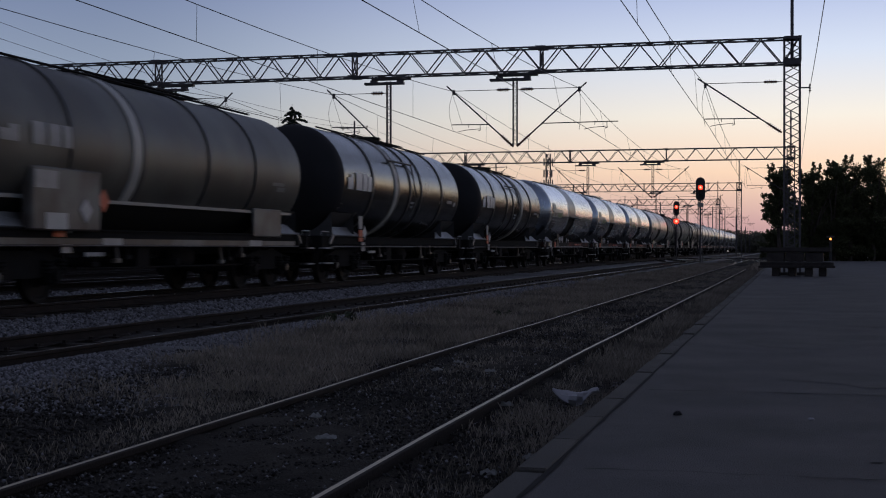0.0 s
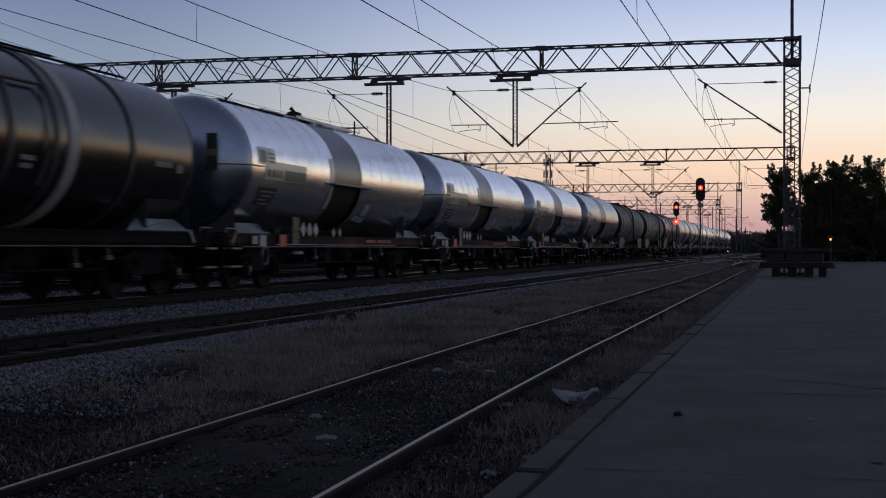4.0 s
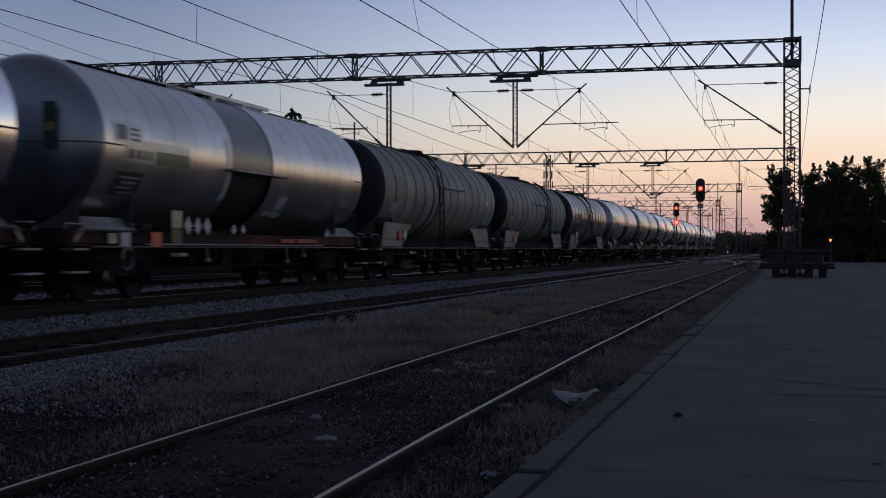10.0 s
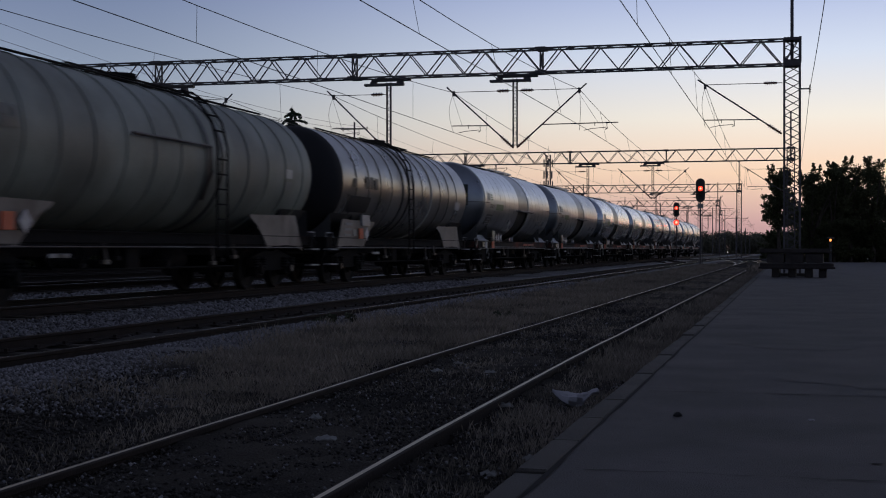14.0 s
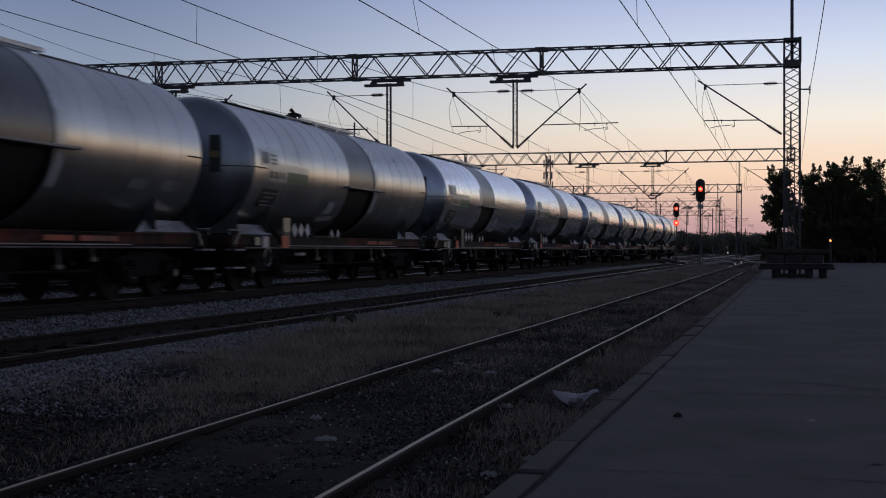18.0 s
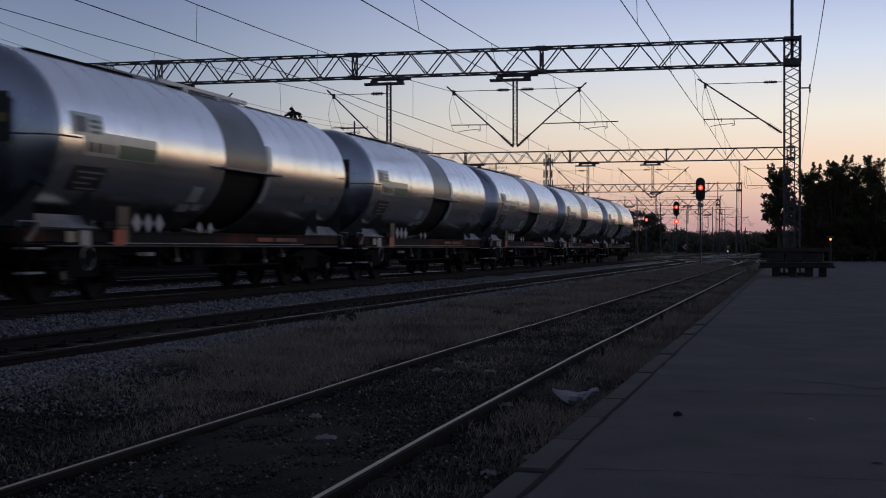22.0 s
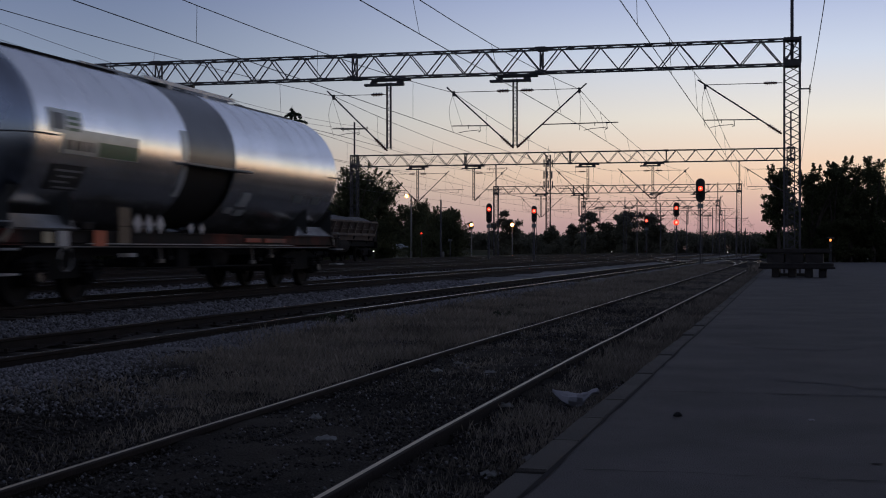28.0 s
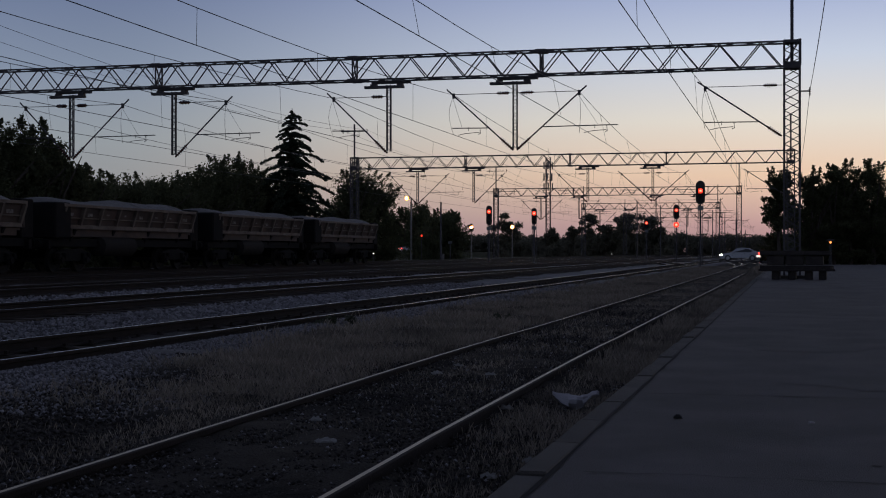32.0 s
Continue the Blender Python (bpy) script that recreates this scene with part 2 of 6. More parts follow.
M["stencil_pale"] = mat("faded_stencil", (0.17, 0.15, 0.13), 0.8, scale=14, vary=0.5, bump=0, second=(0.06, 0.045, 0.036), cover=0.5)
M["load"] = mat("gravel_load", (0.12, 0.118, 0.115), 0.9, scale=2, fine=20, vary=0.4, bump=0.8, depth=0.05)


# ---- mesh building ----
class Build:
    """Gathers vertices and faces of one part."""

    def __init__(self):
        self.v, self.f = [], []

    def add(self, verts, faces, m=None):
        n = len(self.v)
        self.v += [tuple(m @ Vector(p)) for p in verts] if m else [tuple(p) for p in verts]
        self.f += [tuple(i + n for i in q) for q in faces]
        return self

    def box(self, x0, x1, y0, y1, z0, z1, c=0.0, m=None):
        if c <= 0:
            v = [(x, y, z) for x in (x0, x1) for y in (y0, y1) for z in (z0, z1)]
            return self.add(v, [(0, 1, 3, 2), (4, 6, 7, 5), (0, 4, 5, 1), (2, 3, 7, 6), (0, 2, 6, 4), (1, 5, 7, 3)], m)
        v, ix = [], {}
        for i, x in enumerate((x0, x1)):
            for j, y in enumerate((y0, y1)):
                for k, z in enumerate((z0, z1)):
                    sx, sy, sz = (c, -c)[i], (c, -c)[j], (c, -c)[k]
                    ix[i, j, k] = len(v)
                    v += [(x, y + sy, z + sz), (x + sx, y, z + sz), (x + sx, y + sy, z)]
        q = []
        for i in (0, 1):
            s = [(0, 0), (0, 1), (1, 1), (1, 0)]
            q.append(tuple(ix[i, a, b] for a, b in (s if i == 0 else s[::-1])))
            q.append(tuple(ix[a, i, b] + 1 for a, b in (s[::-1] if i == 0 else s)))
            q.append(tuple(ix[a, b, i] + 2 for a, b in (s if i == 0 else s[::-1])))
        for a in (0, 1):
            for b in (0, 1):
                q.append((ix[a, b, 0], ix[a, b, 1], ix[a, b, 1] + 1, ix[a, b, 0] + 1))
                q.append((ix[a, 0, b], ix[a, 1, b], ix[a, 1, b] + 2, ix[a, 0, b] + 2))
                q.append((ix[0, a, b] + 1, ix[1, a, b] + 1, ix[1, a, b] + 2, ix[0, a, b] + 2))
        for i in (0, 1):
            for j in (0, 1):
                for k in (0, 1):
                    n = ix[i, j, k]
                    q.append((n, n + 1, n + 2))
        return self.add(v, q, m)

    def bar(self, a, b, w, h=None, up=(0, 0, 1)):
        """A straight bar of w x h section from a to b."""
        a, b = Vector(a), Vector(b)
        d = (b - a).normalized()
        u = Vector(up)
        s = d.cross(u)
        if s.length < 1e-4:
            s = d.cross(Vector((1, 0, 0)))
        s.normalize()
        u = s.cross(d)
        h = w if h is None else h
        c = [(-w / 2, -h / 2), (w / 2, -h / 2), (w / 2, h / 2), (-w / 2, h / 2)]
        v = [p + s * x + u * y for p in (a, b) for x, y in c]
        return self.add(v, [(0, 1, 2, 3), (7, 6, 5, 4), (0, 4, 5, 1), (1, 5, 6, 2), (2, 6, 7, 3), (3, 7, 4, 0)])

    def tube(self, pts, r, n=6, closed=False, caps=True):
        """A round tube along points; r may be one radius or one for each point."""
        pts = [Vector(p) for p in pts]
        k = len(pts)
        rr = r if isinstance(r, (list, tuple)) else [r] * k
        v, q = [], []
        for i, p in enumerate(pts):
            d = (pts[(i + 1) % k if closed else min(i + 1, k - 1)] - pts[i - 1 if closed or i else 0]).normalized()
            s = d.cross(Vector((0, 0, 1)))
            if s.length < 1e-3:
                s = d.cross(Vector((1, 0, 0)))
            s.normalize()
            u = s.cross(d)
            v += [p + (s * math.cos(t) + u * math.sin(t)) * rr[i] for t in (2 * math.pi * j / n for j in range(n))]
        for i in range(k if closed else k - 1):
            a, b = i * n, ((i + 1) % k) * n
            q += [(a + j, a + (j + 1) % n, b + (j + 1) % n, b + j) for j in range(n)]
        if caps and not closed:
            q += [tuple(range(n))[::-1], tuple(range((k - 1) * n, k * n))]
        return self.add(v, q)

    def lathe(self, prof, n=32, axis="y", center=(0, 0, 0), a0=0.0, a1=2 * math.pi):
        """prof: (along the axis, radius)."""
        full = abs(a1 - a0 - 2 * math.pi) < 1e-6
        k = n if full else n + 1
        v, q = [], []
        for s, r in prof:
            for j in range(k):
                t = a0 + (a1 - a0) * j / n
                a, b = r * math.sin(t), r * math.cos(t)
                p = {"y": (a, s, b), "x": (s, a, b), "z": (a, b, s)}[axis]
                v.append((p[0] + center[0], p[1] + center[1], p[2] + center[2]))
        for i in range(len(prof) - 1):
            for j in range(n):
                q.append((i * k + j, i * k + (j + 1) % k, (i + 1) * k + (j + 1) % k, (i + 1) * k + j))
        return self.add(v, q)

    def extrude(self, sec, y0, y1):
        """A section of (x, z) points drawn from y0 to y1."""
        n = len(sec)
        v = [(x, y, z) for y in (y0, y1) for x, z in sec]
        return self.add(v, [(i, (i + 1) % n, n + (i + 1) % n, n + i) for i in range(n)] + [tuple(range(n))[::-1], tuple(range(n, 2 * n))])

    def mesh(self, name, material, smooth=35):
        me = bpy.data.meshes.new(name)
        me.from_pydata(self.v, [], self.f)
        me.materials.append(material)
        if smooth:
            me.polygons.foreach_set("use_smooth", [True] * len(me.polygons))
            me.set_sharp_from_angle(angle=radians(smooth))
        me.update()
        return me


def part(name, b, material, parent, label="", m=None, smooth=35):
    """Links a mesh as one part under a thing or part."""
    me = b if isinstance(b, bpy.types.Mesh) else b.mesh(name, material, smooth)
    ob = new(name, me)
    ob.parent = parent
    if m:
        ob.matrix_basis = m
    if label:
        ob["label"] = label
    return ob


def thing(name, m, label, category, group="", kind=""):
    ob = new(name)
    ob.empty_display_size = 0.2
    ob.matrix_basis = m
    return tagged(ob, label, category, group, kind)


def solid(name, b, material, label, category, group="", kind="", m=None, smooth=35):
    ob = new(name, b.mesh(name, material, smooth))
    if m:
        ob.matrix_basis = m
    return tagged(ob, label, category, group, kind)


def raw_mesh(name, verts, faces, material):
    """A large mesh from numpy arrays; all faces have the same number of corners."""
    me = bpy.data.meshes.new(name)
    nv, nf, k = len(verts), len(faces), faces.shape[1]
    me.vertices.add(nv)
    me.vertices.foreach_set("co", np.asarray(verts, np.float32).ravel())
    me.loops.add(nf * k)
    me.loops.foreach_set("vertex_index", np.asarray(faces, np.int32).ravel())
    me.polygons.add(nf)
    me.polygons.foreach_set("loop_start", np.arange(0, nf * k, k, dtype=np.int32))
    me.materials.append(material)
    me.update(calc_edges=True)
    me.validate()
    return me


rng = np.random.default_rng(7)

# ---- plan ----
# x across the tracks, y along them, z up from the rail of the second track.
TRACKS = [(-2.94, -0.13), (-7.80, 0.0), (-12.60, 0.10), (-17.38, 0.18), (-22.15, 0.21), (-26.92, 0.23), (-31.7, 0.24)]
GAUGE = 1.505


def ground_z(x, y):
    """Height of the formation: low cinder strip by the siding, ballast beds under the running tracks."""
    x = np.asarray(x, float)
    xs = [-4000, -60, -34.5, -31.7, -26.92, -22.15, -17.38, -14.6, -12.6, -10.2, -9.6, -7.8, -6.95, -6.6, -5.8, -4.3, -3.6, -2.94, -2.2, -1.6, -1.2, 60, 4000]
    zs = [-0.3, -0.3, -0.05, 0.06, 0.05, 0.03, 0.0, -0.10, -0.07, -0.14, -0.18, -0.17, -0.12, -0.07, -0.14, -0.20, -0.20, -0.20, -0.21, -0.28, -0.26, -0.26, -0.26]
    return np.interp(x, xs, zs)


# ---- ground ----
def make_ground():
    xs = np.unique(np.concatenate([[-2600, -1200, -600, -300, -160, -100, -70, -50, -40], np.arange(-35, -9, 0.35), np.arange(-9, -0.9, 0.12), [0, 3, 10, 30, 60, 150, 500, 1200, 2600]]))
    ys = np.unique(np.concatenate([[-600, -200, -60, -20, 0, 3], np.arange(5, 30, 0.16), np.arange(30, 70, 0.5), np.arange(70, 180, 2.0), [200, 240, 300, 400, 600, 1000, 1800, 3200]]))
    gx, gy = np.meshgrid(xs, ys)
    gz = ground_z(gx, gy)
    near = (gx > -40) & (gx < -1.25) & (gy > 4) & (gy < 120)
    wob = 0.018 * np.sin(gx * 5.1 + gy * 2.3) * np.sin(gy * 3.7 - gx * 1.9) + 0.02 * np.sin(gx * 1.7 + gy * 0.9) + rng.normal(0, 0.010, gx.shape)
    gz = gz + np.where(near, wob, 0)
    verts = np.stack([gx, gy, gz], -1).reshape(-1, 3)
    nx, ny = len(xs), len(ys)
    i = (np.arange(ny - 1)[:, None] * nx + np.arange(nx - 1)[None, :]).ravel()
    faces = np.stack([i, i + 1, i + 1 + nx, i + nx], -1)
    me = raw_mesh("ground", verts, faces, M["dirt"])
    me.materials.append(M["ballast"])
    me.materials.append(M["sleeper_bed"])
    me.materials.append(M["field"])
    cx = (verts[faces[:, 0], 0] + verts[faces[:, 1], 0]) / 2
    cy = verts[faces[:, 0], 1]
    wob = 0.22 * np.sin(cy * 0.9) + 0.12 * np.sin(cy * 2.7 + 1)
    idx = np.zeros(len(faces), np.int32)
    idx[(cx < -5.9 + wob) & (cx > -35)] = 1
    for tx, _ in TRACKS[1:]:
        idx[(abs(cx - tx) < 0.98 + 0.3 * wob)] = 2
    idx[(cx < -38) | (cx > 3) | ((cy > 170) & (cx > -4)) | (cy > 380)] = 3
    me.polygons.foreach_set("material_index", idx)
    me.polygons.foreach_set("use_smooth", [True] * len(faces))
    me.update()
    tagged(new("ground", me), "dark cinder soil and grey ballast beds of a railway yard", "ground", kind="structure")


M["sleeper_bed"] = mat("oily_ballast", (0.028, 0.025, 0.023), 0.9, scale=1.5, fine=30, bump=0.7, depth=0.03, vary=0.45, spec=0.25)
M["field"] = mat("rough_grassland", (0.05, 0.052, 0.03), 0.95, scale=0.2, fine=3, bump=0.3, depth=0.05, vary=0.4, second=(0.075, 0.065, 0.04), spec=0.1)
make_ground()


def make_platform():
    b = Build()
    b.box(-1.04, 46, -25, 108, -0.45, 0.0)
    plat = thing("platform", Matrix(), "low asphalt station platform with a worn concrete kerb", "platform", kind="structure")
    part("slab", b, M["asphalt"], plat, smooth=0)
    # cracks and patched seams across the asphalt
    for y0, x0, x1, w, sd in ((9.62, -0.95, 5.0, 0.016, 1), (10.3, 1.2, 3.2, 0.006, 7), (16.8, 0.5, 5.5, 0.005, 9), (8.85, 1.0, 5.0, 0.006, 2), (12.4, 0.2, 4.0, 0.004, 3), (30.0, -1.0, 6.0, 0.02, 4), (6.1, -0.9, 2.6, 0.006, 5)):
        r = random.Random(sd)
        n = 46
        xs = [x0 + (x1 - x0) * i / n for i in range(n + 1)]
        y, v = y0, []
        for i, x in enumerate(xs):
            y += r.uniform(-0.02, 0.019)
            ww = w * r.uniform(0.25, 1.2)
            v += [(x, y - ww, 0.004), (x, y + ww, 0.004)]
        c = Build().add(v, [(2 * i, 2 * i + 2, 2 * i + 3, 2 * i + 1) for i in range(n)])
        part("crack", c, M["tar"], plat, "dark crack in the asphalt", smooth=0)
    for x, y, s, sd in ((0.75, 8.3, 0.03, 2), (0.4, 6.6, 0.04, 1)):
        r = random.Random(sd)
        v = [(x + s * r.uniform(0.6, 1.1) * math.cos(a * 0.7), y + 0.6 * s * r.uniform(0.6, 1.1) * math.sin(a * 0.7), 0.004) for a in range(9)]
        part("stain", Build().add(v, [tuple(range(9))]), M["tar"], plat, "dark stain on the asphalt", smooth=0)
    r = random.Random(30)
    for x, y, w, l in ((0.9, 10.6, 0.9, 0.5), (2.6, 9.0, 0.7, 0.35), (0.2, 14.6, 0.8, 0.7), (3.6, 12.4, 1.2, 0.5), (1.6, 18.5, 1.5, 0.9), (4.2, 22.0, 1.6, 1.2), (0.2, 24.5, 0.9, 1.2), (1.4, 7.2, 0.5, 0.2), (2.4, 31, 1.8, 2.0), (-0.2, 33, 0.6, 2.0)):
        v = []
        for k in range(22):
            a = 2 * math.pi * k / 22
            q = r.uniform(0.72, 1.1)
            v.append((x + w * q * math.cos(a), y + l * q * math.sin(a), 0.003))
        part("patch", Build().add(v, [tuple(range(22))]), M["asphalt_dark"], plat, "darker worn patch of asphalt", smooth=0)
    v, n = [], 160
    for k in range(n + 1):
        y = 3 + 0.32 * k
        w = 0.022 * r.uniform(0.4, 1.6)
        v += [(-1.046 - 0.004, y, 0.004), (-1.044 + 0.7 * w, y, 0.004)]
    part("kerb_joint", Build().add(v, [(2 * k, 2 * k + 1, 2 * k + 3, 2 * k + 2) for k in range(n)]), M["tar"], plat, "dark gap behind the kerb", smooth=0)
    kb = Build().box(-0.075, 0.075, -0.487, 0.487, -0.4, 0.0, 0.012).mesh("kerb_stone", M["kerb"])
    r = random.Random(3)
    for i in range(-16, 104):
        part("kerb_stone", kb, None, plat, m=pose(-1.127 + r.uniform(-0.007, 0.007), 3.5 + i, 0.006 + r.uniform(-0.010, 0.006), r.uniform(-0.3, 0.3), r.uniform(-0.6, 0.6), r.uniform(-0.4, 0.4)))


M["asphalt_dark"] = mat("damp_asphalt", (0.036, 0.0335, 0.0345), 0.87, scale=1.6, fine=100, vary=0.7, bump=0.9, depth=0.006)
M["tar"] = mat("tar_seam", (0.02, 0.02, 0.021), 0.9, bump=0.2, spec=0.06)
make_platform()


# ---- tracks ----
def rail_section(k):
    """A flat-bottomed rail with a worn strip of half-width k on its head."""
    half = [(0.065, -0.15), (0.062, -0.138), (0.011, -0.122), (0.009, -0.045), (0.033, -0.034), (0.035, -0.006), (0.030, -0.002), (k, 0.0)]
    return [(-0.065, -0.15)] + half + [(-x, z) for x, z in half[:0:-1]]


def rail_mesh(name, path, top):
    """A flat-bottomed rail swept along plan points (x, y, z of the head)."""
    sec = rail_section(0.015 if top is M["rail_dull"] else 0.021)
    n = len(sec)
    v, f = [], []
    for i, p in enumerate(path):
        a, c = path[max(i - 1, 0)], path[min(i + 1, len(path) - 1)]
        d = math.hypot(c[0] - a[0], c[1] - a[1])
        sx, sy = (c[1] - a[1]) / d, -(c[0] - a[0]) / d
        v += [(p[0] + sx * x, p[1] + sy * x, p[2] + z) for x, z in sec]
    for i in range(len(path) - 1):
        f += [(i * n + j, i * n + (j + 1) % n, (i + 1) * n + (j + 1) % n, (i + 1) * n + j) for j in range(n)]
    f += [tuple(range(n))[::-1], tuple(range((len(path) - 1) * n, len(path) * n))]
    b = Build().add(v, f)
    me = b.mesh(name, M["rust"], 30)
    me.materials.append(top)
    for i, q in enumerate(me.polygons):
        if q.index < (len(path) - 1) * n and q.index % n == 8:
            q.material_index = 1
    return me


def make_tracks():
    sl = Build().box(-1.25, 1.25, -0.12, 0.12, -0.15, 0.0, 0.012).mesh("sleeper", M["sleeper"])
    plate = Build().box(-0.17, 0.17, -0.08, 0.08, 0.0, 0.014, 0.004).box(-0.13, -0.09, -0.03, 0.03, 0.014, 0.05).box(0.09, 0.13, -0.03, 0.03, 0.014, 0.05)
    for k, (tx, tz) in enumerate(TRACKS):
        tr = thing("railway_track", pose(tx, 0, tz), ("lightly rusted siding rails in cinders and dry grass" if k == 0 else
                   "steel rails on dark wooden sleepers in grey ballast"), "railway track", "parallel tracks of the yard", "structure")
        end = 330 if k else 138
        top = M["rail_dull"] if k == 0 else M["rail_top"]
        r = random.Random(k)
        for sgn in (-1, 1):
            path, y = [], -14.0
            while y < end:
                bend = 0.1 * min(1.6, max(0, (17 - y) / 11)) ** 2 if k == 0 else 0
                path.append((sgn * GAUGE / 2 + bend + r.uniform(-0.004, 0.004), y, r.uniform(-0.006, 0.004)))
                y += (2 if y < 20 else 6) if y < 90 else 20
            part("rail", rail_mesh("rail", path, top), None, tr)
        cnt = (70, 150, 120, 60, 40, 40, 0)[k]
        y = 4.0
        zz = -0.155 if k else -0.165
        for i in range(cnt):
            part("sleeper", sl, None, tr, m=pose(r.uniform(-0.03, 0.03), y, zz + r.uniform(-0.012, 0.006), 0, 0, r.uniform(-1.2, 1.2)))
            y += 0.63 + r.uniform(-0.02, 0.02)
        rest = Build()
        while y < 170:
            rest.box(-1.25, 1.25, y - 0.12, y + 0.12, zz - 0.15, zz)
            y += 0.63
        if rest.v:
            part("far_sleepers", rest, M["sleeper"], tr, smooth=0)
        if k in (0, 1):
            plates = Build()
            for i in range(110):
                for sgn in (-1, 1):
                    plates.add([(x + sgn * GAUGE / 2, yy + 4 + i * 0.63, z - 0.155) for x, yy, z in plate.v], plate.f)
            part("rail_chairs", plates, M["rust"], tr, smooth=0)
    # the turnout that leaves the siding and swings over to the running tracks
    tr = thing("turnout", pose(0, 0, -0.13), "curved turnout rails leaving the siding", "railway track", "parallel tracks of the yard", "structure")
    for sgn, y0 in ((-1, 92), (1, 100), (-1, 104), (1, 110)):
        bend = 460 if y0 < 102 else 640
        path = []
        for i in range(24):
            y = y0 + i * 4.2
            path.append((-2.94 + sgn * GAUGE / 2 - (y - y0) ** 2 / (2 * bend), y, 0.006 + 0.0012 * i))
        part("rail", rail_mesh("rail", path, M["rail_top"]), None, tr)
    # crossovers between the running tracks at the far throat
    for xa, xb, y0 in ((-7.8, -12.6, 96), (-17.38, -12.6, 100), (-22.15, -17.38, 86), (-26.92, -22.15, 92)):
        for sgn in (-1, 1):
            path = []
            for i in range(19):
                u = i / 18
                s = u * u * (3 - 2 * u)
                path.append((xa + (xb - xa) * s + sgn * GAUGE / 2, y0 + 46 * u, 0.14 + 0.006 + 0.1 * (abs(xa) > 10)))
            part("rail", rail_mesh("rail", path, M["rail_top"]), None, tr)


make_tracks()


# ---- overhead line ----
def lattice(b, a, c, w, h, pitch, chord, web, both=True):
    """A four-chord lattice girder from a to c along x (horizontal) or z (upright)."""
    a, c = Vector(a), Vector(c)
    L = (c - a).length
    d = (c - a) / L
    if abs(d.z) > 0.5:
        u, s = Vector((1, 0, 0)), Vector((0, 1, 0))
    else:
        u, s = Vector((0, 0, 1)), Vector((0, 1, 0))
    cor = {(i, j): u * (i * h / 2) + s * (j * w / 2) for i in (-1, 1) for j in (-1, 1)}
    for q in cor.values():
        b.bar(a + q, c + q, chord)
    n = max(1, round(L / pitch))
    st = L / n
    for k in range(n):
        p0, p1, p2 = a + d * (k * st), a + d * ((k + 0.5) * st), a + d * ((k + 1) * st)
        for j in (-1, 1):
            k1 = 1 if both or j > 0 else -1
            b.bar(p0 + cor[-k1, j], p1 + cor[k1, j], web)
            b.bar(p1 + cor[k1, j], p2 + cor[-k1, j], web)
        for i in (-1, 1):
            b.bar(p0 + cor[i, -1], p1 + cor[i, 1], web * 0.8)
            b.bar(p1 + cor[i, 1], p2 + cor[i, -1], web * 0.8)
    return b


BEAM0, BEAM1 = 7.86, 8.78


def insulator(b, a, c, r=0.075, n=5):
    a, c = Vector(a), Vector(c)
    d = c - a
    pts, rr = [a - d * 0.12, a - d * 0.02], [r * 0.45, r * 0.45]
    for i in range(n):
        for f, k in ((0.0, 0.4), (0.3, 0.45), (0.4, 0.95), (0.55, 1.0), (0.66, 0.5), (0.95, 0.4)):
            pts.append(a + d * ((i + f) / n))
            rr.append(r * k)
    pts += [c, c + d * 0.12]
    rr += [r * 0.45, r * 0.45]
    b.tube(pts, rr, 8)


def cantilever(parent, xp, xt, zb, ztop, zreg, s):
    """A hinged bracket arm: sloping tube, insulated stay and registration arm, in the gantry's plane."""
    sg = 1 if xt > xp else -1
    arm = part("cantilever", Build().tube([(xp + sg * 0.45, s, zb + 0.36), (xt + sg * 0.28, s, ztop + 0.22)], 0.030, 7), M["steel"], parent)
    slope = (ztop + 0.22 - zb - 0.36) / (xt + sg * 0.28 - xp - sg * 0.45)
    b = Build()
    insulator(b, (xp + sg * 0.12, s, zb + 0.36 - slope * sg * 0.33), (xp + sg * 0.55, s, zb + 0.36 + slope * sg * 0.10), 0.085, 6)
    part("insulator", b, M["insul"], arm)
    b = Build()
    insulator(b, (xp + sg * 0.28, s, ztop + 0.02), (xp + sg * 0.68, s, ztop + 0.02), 0.085, 6)
    part("insulator", b, M["insul"], arm)
    part("stay_rod", Build().tube([(xp + sg * 0.05, s, ztop + 0.02), (xt, s, ztop + 0.02)], 0.014, 5), M["steel"], arm)
    xr = xp + sg * 0.45 + (zreg - zb - 0.36) / slope
    tip = xt + 1.5 if sg > 0 else xt - 0.06
    part("registration_tube", Build().tube([(xr, s, zreg), (tip, s, zreg + 0.02)], 0.022, 6), M["steel"], arm)
    xc = xt + 0.18
    b = Build().tube([(xc + 0.88, s, zreg), (xc + 0.9, s, zreg - 0.2), (xc + 0.82, s, zreg - 0.24)], 0.02, 5)
    b.tube([(xc + 0.86, s, zreg - 0.16), (xc + 0.3, s, zreg - 0.2), (xc, s, zreg - 0.26)], 0.013, 5)
    b.tube([(xc + 0.42, s, zreg + 0.05), (xc + 0.42, s, zreg - 0.1)], 0.012, 4)
    part("steady_arm", b, M["steel"], arm)
    part("stay_wire", Build().tube([(xt - 0.05, s, ztop - 0.1), (xt + (0.35 if sg < 0 else 0.75), s, zreg)], 0.006, 4), M["wire"], arm)
    jump = [(xt + sg * 0.1 * math.sin(math.pi * q / 6), s - 0.35 * math.sin(math.pi * q / 6), ztop + (zreg - 0.26 - ztop) * q / 6) for q in range(7)]
    part("jumper", Build().tube(jump, 0.008, 4), M["wire"], arm)
    part("saddle_clamp", Build().box(xt - 0.05, xt + 0.05, s - 0.05, s + 0.05, ztop - 0.14, ztop + 0.06, 0.01), M["steel"], arm)


